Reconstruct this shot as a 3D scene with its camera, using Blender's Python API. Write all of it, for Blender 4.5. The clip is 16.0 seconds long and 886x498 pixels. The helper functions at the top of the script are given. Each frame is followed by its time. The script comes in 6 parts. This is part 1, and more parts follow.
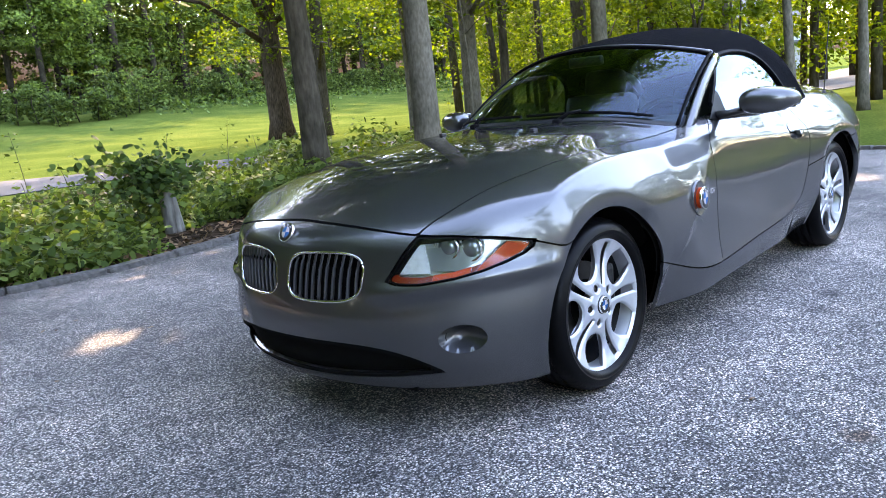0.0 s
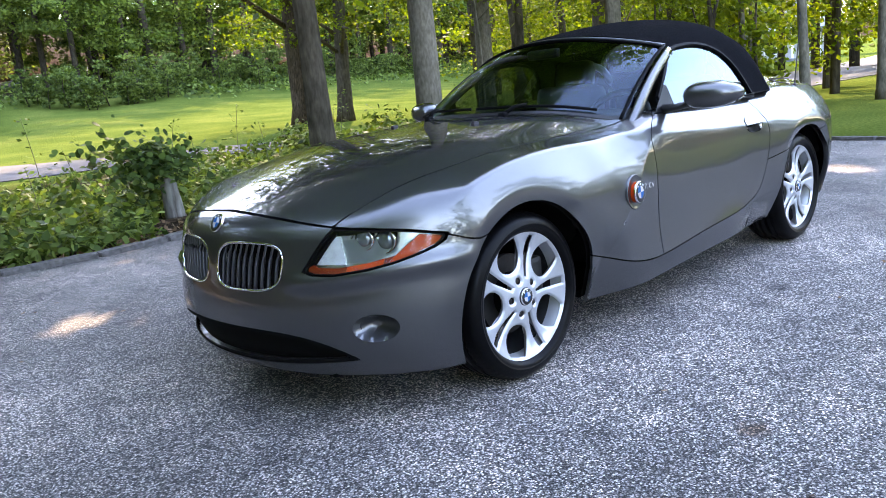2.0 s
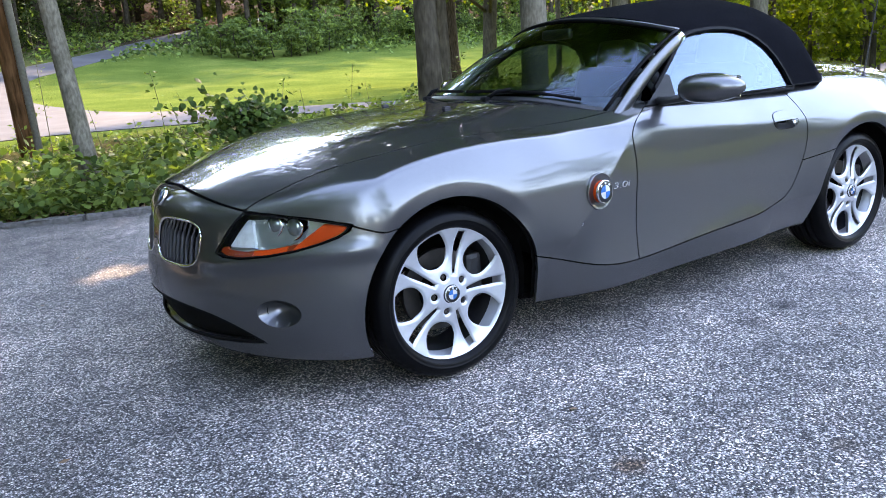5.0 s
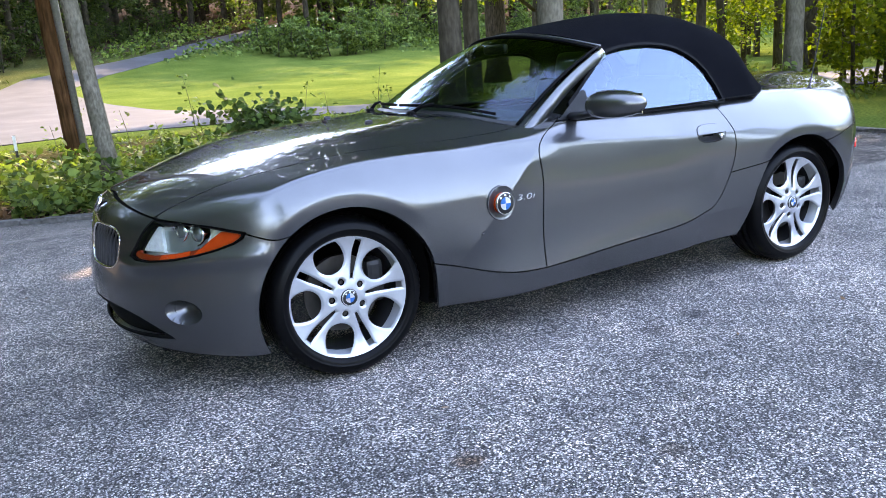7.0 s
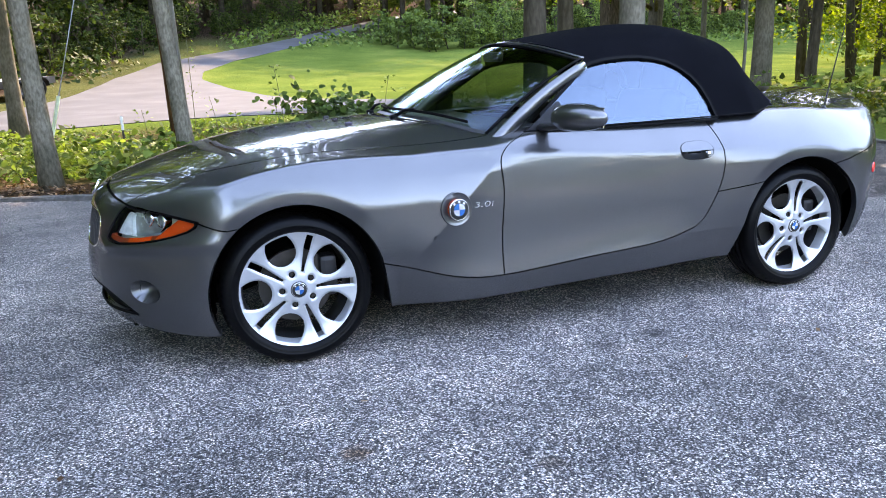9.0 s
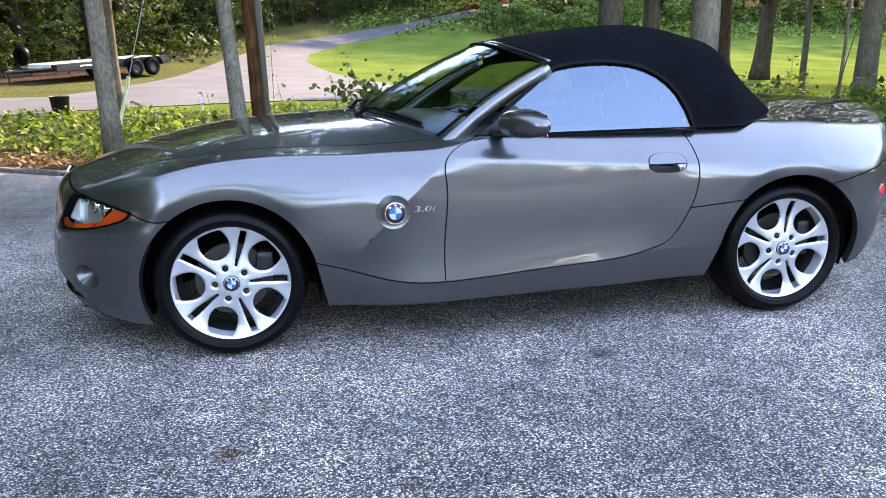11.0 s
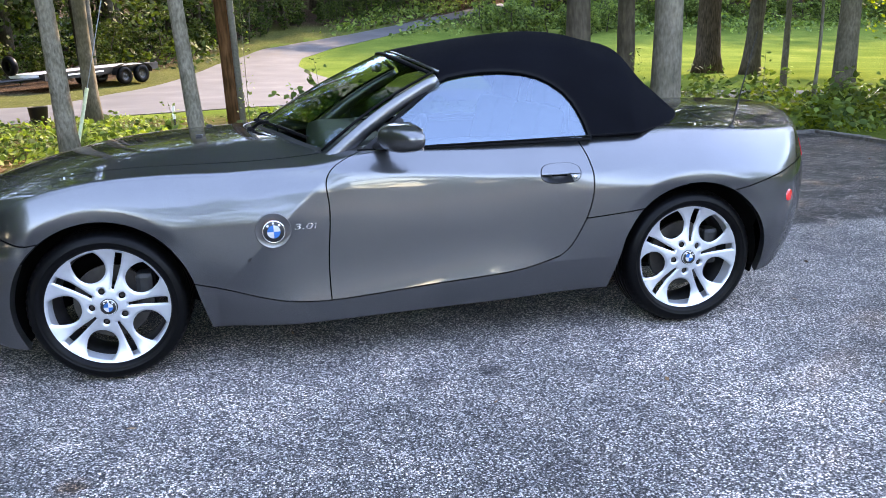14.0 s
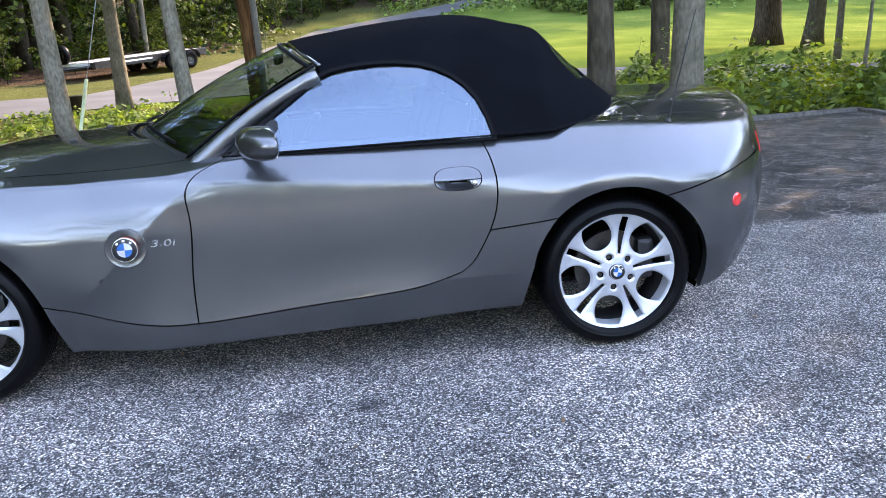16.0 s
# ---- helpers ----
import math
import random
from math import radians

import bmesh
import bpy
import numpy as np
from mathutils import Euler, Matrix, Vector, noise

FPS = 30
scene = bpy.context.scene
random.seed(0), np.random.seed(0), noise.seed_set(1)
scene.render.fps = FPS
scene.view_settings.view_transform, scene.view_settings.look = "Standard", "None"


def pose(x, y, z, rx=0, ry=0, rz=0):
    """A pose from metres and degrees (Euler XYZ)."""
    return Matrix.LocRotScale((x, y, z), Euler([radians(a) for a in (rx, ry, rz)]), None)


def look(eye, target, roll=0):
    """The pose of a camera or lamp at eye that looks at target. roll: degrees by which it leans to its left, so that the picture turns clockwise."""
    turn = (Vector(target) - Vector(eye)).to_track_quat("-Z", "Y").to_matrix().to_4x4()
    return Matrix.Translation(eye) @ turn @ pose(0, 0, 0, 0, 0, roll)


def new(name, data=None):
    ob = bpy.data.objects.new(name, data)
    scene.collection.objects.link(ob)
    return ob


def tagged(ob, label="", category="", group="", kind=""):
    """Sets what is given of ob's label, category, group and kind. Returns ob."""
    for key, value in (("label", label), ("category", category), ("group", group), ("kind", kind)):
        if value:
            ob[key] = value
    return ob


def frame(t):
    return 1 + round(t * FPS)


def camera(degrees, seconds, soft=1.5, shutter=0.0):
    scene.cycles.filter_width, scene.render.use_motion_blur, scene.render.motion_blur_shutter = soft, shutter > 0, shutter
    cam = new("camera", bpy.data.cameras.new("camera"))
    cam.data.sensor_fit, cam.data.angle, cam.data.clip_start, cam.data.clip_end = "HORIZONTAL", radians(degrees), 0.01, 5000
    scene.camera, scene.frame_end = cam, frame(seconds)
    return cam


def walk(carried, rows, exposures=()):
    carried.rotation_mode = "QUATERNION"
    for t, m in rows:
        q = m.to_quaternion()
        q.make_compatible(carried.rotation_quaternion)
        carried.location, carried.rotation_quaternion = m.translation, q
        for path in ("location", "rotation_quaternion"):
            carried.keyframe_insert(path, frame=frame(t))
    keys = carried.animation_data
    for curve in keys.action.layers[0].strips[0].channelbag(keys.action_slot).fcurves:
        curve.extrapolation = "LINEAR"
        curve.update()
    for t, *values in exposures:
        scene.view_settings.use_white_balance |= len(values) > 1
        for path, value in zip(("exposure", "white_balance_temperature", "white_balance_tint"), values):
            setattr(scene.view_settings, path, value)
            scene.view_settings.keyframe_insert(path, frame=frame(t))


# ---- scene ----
cam = camera(59.3, 16.0, 0.9)
PATH = [
    (0, (-2.301, -2.234, 1.097), (-0.889, -0.87, 0.712), -6.0),
    (0.5, (-2.266, -2.366, 1.095), (-0.911, -0.941, 0.727), -5.9),
    (1, (-2.233, -2.457, 1.097), (-0.881, -1.031, 0.723), -5.7),
    (1.5, (-2.189, -2.512, 1.096), (-0.829, -1.099, 0.705), -5.8),
    (2, (-2.091, -2.548, 1.096), (-0.738, -1.134, 0.682), -5.8),
    (2.5, (-1.989, -2.591, 1.1), (-0.658, -1.161, 0.671), -5.5),
    (3, (-1.894, -2.695, 1.094), (-0.6, -1.235, 0.652), -5.2),
    (3.2, (-1.85, -2.751, 1.081), (-0.585, -1.265, 0.644), -4.9),
    (5.3, (-1.356, -3.07, 1.143), (-0.343, -1.416, 0.657), -4.0),
    (5.5, (-1.321, -3.146, 1.152), (-0.318, -1.486, 0.663), -4.1),
    (6, (-1.242, -3.255, 1.152), (-0.253, -1.588, 0.66), -4.3),
    (6.5, (-1.12, -3.333, 1.154), (-0.164, -1.647, 0.663), -4.3),
    (7, (-0.991, -3.443, 1.168), (-0.087, -1.724, 0.692), -4.0),
    (7.5, (-0.868, -3.621, 1.175), (-0.072, -1.848, 0.702), -3.1),
    (8, (-0.754, -3.739, 1.171), (-0.023, -1.94, 0.691), -3.1),
    (8.5, (-0.608, -3.764, 1.173), (0.08, -1.949, 0.691), -2.8),
    (8.7, (-0.541, -3.776, 1.182), (0.131, -1.954, 0.704), -2.5),
    (10.8, (0.171, -3.898, 1.217), (0.571, -2.001, 0.725), -0.7),
    (11, (0.24, -3.903, 1.229), (0.625, -2.005, 0.73), -0.5),
    (11.5, (0.429, -3.966, 1.243), (0.725, -2.055, 0.732), 0.0),
    (12, (0.522, -4.01, 1.265), (0.777, -2.094, 0.75), 0.3),
    (12.5, (0.541, -4.028, 1.254), (0.829, -2.111, 0.761), -0.1),
    (13, (0.567, -4.039, 1.248), (0.891, -2.127, 0.762), -0.8),
    (13.5, (0.629, -4.012, 1.249), (0.983, -2.105, 0.759), -1.3),
    (14, (0.74, -3.913, 1.266), (1.113, -2.012, 0.767), -1.7),
    (14.5, (0.879, -3.824, 1.256), (1.25, -1.922, 0.76), -2.2),
    (15, (1.085, -3.786, 1.264), (1.428, -1.883, 0.756), -2.6),
    (15.5, (1.298, -3.748, 1.273), (1.556, -1.837, 0.741), -3.0),
    (16, (1.492, -3.626, 1.279), (1.701, -1.712, 0.735), -3.2),
]
walk(cam, [(t, look(eye, target, roll)) for t, eye, target, roll in PATH])

# ---- daylight: open sky behind the camera, a low sun behind the trees ----
SUN_AZ, SUN_EL = 42.0, 36.0          # degrees: bearing from +y towards +x, height
world = bpy.data.worlds.new("sky")
scene.world = world
world.use_nodes = True
wt = world.node_tree
sky = wt.nodes.new("ShaderNodeTexSky")
sky.sky_type, sky.sun_disc = "NISHITA", False
sky.sun_elevation, sky.sun_rotation = radians(SUN_EL), radians(SUN_AZ)
sky.air_density, sky.dust_density, sky.ozone_density = 1.0, 0.35, 1.5
wt.nodes["Background"].inputs["Strength"].default_value = 0.15
haze = wt.nodes.new("ShaderNodeMix")          # thin high haze whitens the whole sky evenly
haze.data_type, haze.blend_type = "RGBA", "ADD"
haze.inputs[0].default_value = 1.0
haze.inputs[7].default_value = (0.12, 0.20, 0.36, 1)
wt.links.new(sky.outputs[0], haze.inputs[6])
wt.links.new(haze.outputs[2], wt.nodes["Background"].inputs["Color"])
sun_data = bpy.data.lights.new("sun", "SUN")
sun_data.energy, sun_data.angle, sun_data.color = 1.35, radians(0.6), (1.0, 0.86, 0.68)
sun = new("sun", sun_data)
_e, _a = radians(SUN_EL), radians(SUN_AZ)
sun_dir = Vector((math.cos(_e) * math.sin(_a), math.cos(_e) * math.cos(_a), math.sin(_e)))
sun.matrix_world = look(sun_dir * 60, (0, 0, 0))
scene.view_settings.exposure = 3.98
scene.view_settings.use_white_balance = True
scene.view_settings.white_balance_temperature, scene.view_settings.white_balance_tint = 7900, 23

# ---- materials ----
def nodes_of(name):
    m = bpy.data.materials.new(name)
    m.use_nodes = True
    nt = m.node_tree
    return m, nt, nt.nodes["Principled BSDF"], nt.nodes, nt.links


def tex(nt, kind, scale, coord="Object", detail=4.0, **kw):
    n = nt.nodes.new("ShaderNodeTex" + kind)
    n.inputs["Scale"].default_value = scale
    if "Detail" in n.inputs and kind != "Voronoi":
        n.inputs["Detail"].default_value = detail
    for k, v in kw.items():
        n.inputs[k].default_value = v
    tc = nt.nodes.new("ShaderNodeTexCoord") if coord != "World" else None
    if coord == "World":
        g = nt.nodes.new("ShaderNodeNewGeometry")
        nt.links.new(g.outputs["Position"], n.inputs["Vector"])
    else:
        nt.links.new(tc.outputs[coord], n.inputs["Vector"])
    return n


def ramp(nt, fac, stops):
    r = nt.nodes.new("ShaderNodeValToRGB")
    els = r.color_ramp.elements
    els.remove(els[1])
    els[0].position, els[0].color = stops[0][0], (*stops[0][1], 1)
    for p, c in stops[1:]:
        els.new(p).color = (*c, 1)
    nt.links.new(fac, r.inputs[0])
    return r


def mixc(nt, fac, a, b, blend="MIX"):
    m = nt.nodes.new("ShaderNodeMix")
    m.data_type, m.blend_type = "RGBA", blend
    for sock, v in ((m.inputs[0], fac), (m.inputs[6], a), (m.inputs[7], b)):
        if hasattr(v, "links"):
            nt.links.new(v, sock)
        elif isinstance(v, (int, float)):
            sock.default_value = v
        else:
            sock.default_value = (*v, 1)
    return m.outputs[2]


def bump(nt, height, strength, dist=0.01):
    b = nt.nodes.new("ShaderNodeBump")
    b.inputs["Strength"].default_value, b.inputs["Distance"].default_value = strength, dist
    nt.links.new(height, b.inputs["Height"])
    return b.outputs[0]


def simple(name, col, rough=0.5, metal=0.0, var=0.15, scale=30.0, bumps=0.0, coat=0.0, spec=0.5):
    m, nt, p, n, l = nodes_of(name)
    t = tex(nt, "Noise", scale)
    dark = tuple(c * (1 - var) for c in col)
    lite = tuple(min(1, c * (1 + var)) for c in col)
    l.new(ramp(nt, t.outputs[0], [(0.3, dark), (0.7, lite)]).outputs[0], p.inputs["Base Color"])
    p.inputs["Roughness"].default_value, p.inputs["Metallic"].default_value = rough, metal
    p.inputs["Coat Weight"].default_value = coat
    p.inputs["Specular IOR Level"].default_value = spec
    if bumps:
        t2 = tex(nt, "Noise", scale * 6)
        l.new(bump(nt, t2.outputs[0], bumps, 0.003), p.inputs["Normal"])
    return m


def make_paint():
    """Metal flake under a clear, mirror-smooth lacquer."""
    m, nt, p, n, l = nodes_of("grey_metallic_paint")
    n.remove(p)
    fl = tex(nt, "Voronoi", 1400.0)
    c = ramp(nt, fl.outputs["Color"], [(0.0, (0.058, 0.0590, 0.0610)), (1.0, (0.146, 0.1485, 0.154))])
    flake = n.new("ShaderNodeBsdfGlossy"); flake.inputs["Roughness"].default_value = 0.33
    l.new(c.outputs[0], flake.inputs["Color"])
    big = tex(nt, "Noise", 260.0)
    l.new(bump(nt, big.outputs[0], 0.012, 0.001), flake.inputs["Normal"])
    coat = n.new("ShaderNodeBsdfGlossy"); coat.inputs["Roughness"].default_value = 0.03
    dust = tex(nt, "Noise", 9.0)
    l.new(ramp(nt, dust.outputs[0], [(0.35, (0.86, 0.86, 0.86)), (0.65, (1.0, 1.0, 1.0))]).outputs[0], coat.inputs["Color"])
    fr = n.new("ShaderNodeFresnel"); fr.inputs["IOR"].default_value = 1.52
    haze = n.new("ShaderNodeBsdfDiffuse"); haze.inputs["Color"].default_value = (0.125, 0.127, 0.130, 1)
    base = n.new("ShaderNodeMixShader"); base.inputs[0].default_value = 0.065
    l.new(flake.outputs[0], base.inputs[1]); l.new(haze.outputs[0], base.inputs[2])
    mx = n.new("ShaderNodeMixShader")
    l.new(fr.outputs[0], mx.inputs[0]); l.new(base.outputs[0], mx.inputs[1]); l.new(coat.outputs[0], mx.inputs[2])
    l.new(mx.outputs[0], n["Material Output"].inputs[0])
    return m


def make_glass(name, tint, gloss, rough=0.0, most=1.0):
    """Tinted pane: see-through body with a mirror-like face that grows at grazing angles."""
    m, nt, p, n, l = nodes_of(name)
    n.remove(p)
    tr = n.new("ShaderNodeBsdfTransparent"); tr.inputs[0].default_value = (*tint, 1)
    gl = n.new("ShaderNodeBsdfGlossy"); gl.inputs["Roughness"].default_value = rough
    # Reflections are tinted blue, painting a bluer sky into the pane.
    gl.inputs["Color"].default_value = (0.64, 0.81, 1.0, 1)
    lw = n.new("ShaderNodeLayerWeight"); lw.inputs[0].default_value = 0.5
    pw = n.new("ShaderNodeMath"); pw.operation = "POWER"; pw.inputs[1].default_value = 5.0
    l.new(lw.outputs["Facing"], pw.inputs[0])
    fr = n.new("ShaderNodeMath"); fr.operation = "MULTIPLY_ADD"
    fr.inputs[1].default_value, fr.inputs[2].default_value = most - gloss, gloss
    l.new(pw.outputs[0], fr.inputs[0])
    mx = n.new("ShaderNodeMixShader")
    l.new(fr.outputs[0], mx.inputs[0]); l.new(tr.outputs[0], mx.inputs[1]); l.new(gl.outputs[0], mx.inputs[2])
    l.new(mx.outputs[0], n["Material Output"].inputs[0])
    return m


def make_asphalt():
    m, nt, p, n, l = nodes_of("worn_asphalt")
    v = tex(nt, "Voronoi", 165.0, "World")
    v2 = tex(nt, "Voronoi", 300.0, "World")
    sep = n.new("ShaderNodeSeparateColor"); l.new(v.outputs["Color"], sep.inputs[0])
    sep2 = n.new("ShaderNodeSeparateColor"); l.new(v2.outputs["Color"], sep2.inputs[0])
    stone = ramp(nt, sep.outputs[0], [(0.0, (0.005, 0.005, 0.005)), (0.34, (0.022, 0.021, 0.021)), (0.52, (0.090, 0.087, 0.083)), (0.76, (0.31, 0.298, 0.28)), (1.0, (0.70, 0.665, 0.625))])
    fine = ramp(nt, sep2.outputs[1], [(0.0, (0.006, 0.006, 0.006)), (0.48, (0.036, 0.035, 0.035)), (0.70, (0.17, 0.165, 0.158)), (1.0, (0.52, 0.495, 0.47))])
    a = mixc(nt, 0.28, stone.outputs[0], fine.outputs[0])
    hue = ramp(nt, sep.outputs[2], [(0.0, (1.10, 0.97, 0.93)), (0.35, (1.0, 1.0, 1.0)), (0.7, (0.98, 1.0, 1.0)), (1.0, (1.06, 1.02, 0.90))])
    a = mixc(nt, 1.0, a, hue.outputs[0], "MULTIPLY")
    # Gaps between stones go dark: the shadow in their pits is put into colour.
    edge = ramp(nt, v.outputs["Distance"], [(0.32, (1.0, 1.0, 1.0)), (0.70, (0.22, 0.22, 0.23))])
    a = mixc(nt, 1.0, a, edge.outputs[0], "MULTIPLY")
    big = tex(nt, "Noise", 0.55, "World", 8.0)
    patch = ramp(nt, big.outputs[0], [(0.34, (0.84, 0.83, 0.84)), (0.50, (1.40, 1.38, 1.38)), (0.64, (2.15, 2.06, 2.02))])
    a = mixc(nt, 1.0, a, patch.outputs[0], "MULTIPLY")
    mid = tex(nt, "Noise", 5.0, "World", 7.0)
    spots = ramp(nt, mid.outputs[0], [(0.28, (0.66, 0.66, 0.67)), (0.5, (1.0, 1.0, 1.0)), (0.70, (1.32, 1.27, 1.24))])
    a = mixc(nt, 1.0, a, spots.outputs[0], "MULTIPLY")
    # an older, darker lay of asphalt beyond a joint behind the car
    place = n.new("ShaderNodeSeparateXYZ"); l.new(n.new("ShaderNodeNewGeometry").outputs["Position"], place.inputs[0])
    over = []
    for axis, lo, hi in (("Y", 0.78, 0.88), ("X", 3.3, 4.1)):
        mr = n.new("ShaderNodeMapRange"); mr.interpolation_type = "SMOOTHSTEP"
        mr.inputs["From Min"].default_value, mr.inputs["From Max"].default_value = lo, hi
        l.new(place.outputs[axis], mr.inputs["Value"]); over.append(mr)
    both = n.new("ShaderNodeMath"); both.operation = "MULTIPLY"
    l.new(over[0].outputs[0], both.inputs[0]); l.new(over[1].outputs[0], both.inputs[1])
    broken = tex(nt, "Noise", 3.2, "World", 9.0, Distortion=1.2)
    old = ramp(nt, broken.outputs[0], [(0.36, (0.10, 0.10, 0.105)), (0.50, (0.27, 0.26, 0.25)), (0.60, (0.46, 0.43, 0.41)), (0.72, (0.17, 0.165, 0.165))])
    old_col = mixc(nt, 1.0, a, old.outputs[0], "MULTIPLY")
    worn = tex(nt, "Noise", 1.7, "World", 10.0, Distortion=2.5)
    pale = ramp(nt, worn.outputs[0], [(0.485, (0.0, 0.0, 0.0)), (0.50, (0.22, 0.20, 0.19)), (0.515, (0.0, 0.0, 0.0))])
    old_col = mixc(nt, 0.6, old_col, mixc(nt, 1.0, old_col, pale.outputs[0], "SCREEN"))
    a = mixc(nt, both.outputs[0], a, old_col)
    # old drips of oil and rust
    pos = n.new("ShaderNodeNewGeometry").outputs["Position"]
    edge_n = tex(nt, "Noise", 30.0, "World", 3.0)
    for sx, sy, sr, tint in ((0.02, -1.60, 0.062, (0.50, 0.36, 0.26)), (1.48, -1.075, 0.085, (0.40, 0.40, 0.42)), (1.20, -1.12, 0.075, (0.45, 0.45, 0.46)), (0.55, -1.9, 0.06, (0.6, 0.55, 0.5)), (2.9, -1.75, 0.08, (0.5, 0.5, 0.5))):
        d = n.new("ShaderNodeVectorMath"); d.operation = "DISTANCE"
        d.inputs[1].default_value = (sx, sy, 0.0)
        l.new(pos, d.inputs[0])
        k = n.new("ShaderNodeMath"); k.operation = "MULTIPLY_ADD"
        l.new(edge_n.outputs[0], k.inputs[0]); k.inputs[1].default_value = 0.09
        l.new(d.outputs["Value"], k.inputs[2])
        mark = ramp(nt, k.outputs[0], [(0.045 + 0.35 * sr, tint), (0.045 + sr, (1.0, 1.0, 1.0))])
        a = mixc(nt, 1.0, a, mark.outputs[0], "MULTIPLY")
    l.new(a, p.inputs["Base Color"])
    p.inputs["Roughness"].default_value = 0.72
    p.inputs["Specular IOR Level"].default_value = 0.28
    h = n.new("ShaderNodeMath"); h.operation = "ADD"
    l.new(v.outputs["Distance"], h.inputs[0]); l.new(v2.outputs["Distance"], h.inputs[1])
    l.new(bump(nt, h.outputs[0], 0.32, 0.005), p.inputs["Normal"])
    return m


def make_lane():
    m, nt, p, n, l = nodes_of("pale_worn_lane")
    v = tex(nt, "Noise", 60.0, "World", 6.0)
    b = tex(nt, "Noise", 0.6, "World", 6.0)
    c = ramp(nt, b.outputs[0], [(0.3, (0.020, 0.0212, 0.0245)), (0.55, (0.036, 0.0370, 0.0412)), (0.75, (0.058, 0.0585, 0.063))])
    f = ramp(nt, v.outputs[0], [(0.3, (0.8, 0.8, 0.8)), (0.7, (1.15, 1.15, 1.15))])
    l.new(mixc(nt, 1.0, c.outputs[0], f.outputs[0], "MULTIPLY"), p.inputs["Base Color"])
    p.inputs["Roughness"].default_value = 0.9
    return m


def make_ground():
    """Lawn, leaf litter and bare earth in one sheet: the worn earth near the verge gives way to mown grass."""
    m, nt, p, n, l = nodes_of("lawn_and_earth")
    g1 = tex(nt, "Noise", 0.35, "World", 5.0)
    g2 = tex(nt, "Noise", 22.0, "World", 6.0)
    gs = ramp(nt, g1.outputs[0], [(0.3, (0.056, 0.086, 0.018)), (0.55, (0.086, 0.116, 0.025)), (0.75, (0.124, 0.142, 0.034))])
    gf = ramp(nt, g2.outputs[0], [(0.3, (0.6, 0.65, 0.6)), (0.7, (1.3, 1.25, 1.2))])
    grass = mixc(nt, 1.0, gs.outputs[0], gf.outputs[0], "MULTIPLY")
    v = tex(nt, "Voronoi", 16.0, "World")
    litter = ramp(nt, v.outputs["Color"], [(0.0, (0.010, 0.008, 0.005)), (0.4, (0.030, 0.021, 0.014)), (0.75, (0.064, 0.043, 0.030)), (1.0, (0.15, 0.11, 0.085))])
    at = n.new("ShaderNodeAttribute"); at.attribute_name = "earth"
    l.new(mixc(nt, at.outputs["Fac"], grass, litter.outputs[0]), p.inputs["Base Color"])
    p.inputs["Roughness"].default_value = 1.0
    p.inputs["Specular IOR Level"].default_value = 0.0
    l.new(bump(nt, g2.outputs[0], 0.6, 0.05), p.inputs["Normal"])
    return m


def make_leaf(name, lo, hi, glow=0.45):
    m, nt, p, n, l = nodes_of(name)
    g = n.new("ShaderNodeNewGeometry")
    c = ramp(nt, g.outputs["Random Per Island"], [(0.0, lo), (0.7, hi), (1.0, tuple(min(1, v * 1.35) for v in hi))])
    big = tex(nt, "Noise", 0.8, "World", 2.0)
    tone = ramp(nt, big.outputs[0], [(0.3, (0.65, 0.7, 0.65)), (0.7, (1.3, 1.25, 1.1))])
    col = mixc(nt, 1.0, c.outputs[0], tone.outputs[0], "MULTIPLY")
    l.new(col, p.inputs["Base Color"])
    p.inputs["Roughness"].default_value = 0.6
    p.inputs["Specular IOR Level"].default_value = 0.12
    t = n.new("ShaderNodeBsdfTranslucent")
    l.new(mixc(nt, 1.0, col, (1.25, 1.35, 0.55), "MULTIPLY"), t.inputs[0])
    mx = n.new("ShaderNodeMixShader"); mx.inputs[0].default_value = glow
    l.new(p.outputs[0], mx.inputs[1]); l.new(t.outputs[0], mx.inputs[2])
    l.new(mx.outputs[0], n["Material Output"].inputs[0])
    return m


def make_bark(name, lo, hi, scale=14.0, depth=0.5, stretch=5.0):
    m, nt, p, n, l = nodes_of(name)
    tc = n.new("ShaderNodeTexCoord"); mp = n.new("ShaderNodeMapping")
    mp.inputs["Scale"].default_value = (stretch, stretch, 1.0)
    l.new(tc.outputs["Object"], mp.inputs[0])
    t = n.new("ShaderNodeTexNoise"); t.inputs["Scale"].default_value = scale / stretch; t.inputs["Detail"].default_value = 8
    l.new(mp.outputs[0], t.inputs["Vector"])
    t2 = tex(nt, "Noise", 3.0)
    c = ramp(nt, t.outputs[0], [(0.3, lo), (0.65, hi)])
    s = ramp(nt, t2.outputs[0], [(0.35, (0.7, 0.72, 0.68)), (0.65, (1.15, 1.15, 1.15))])
    l.new(mixc(nt, 1.0, c.outputs[0], s.outputs[0], "MULTIPLY"), p.inputs["Base Color"])
    p.inputs["Roughness"].default_value = 0.95
    p.inputs["Specular IOR Level"].default_value = 0.05
    l.new(bump(nt, t.outputs[0], depth, 0.03), p.inputs["Normal"])
    return m


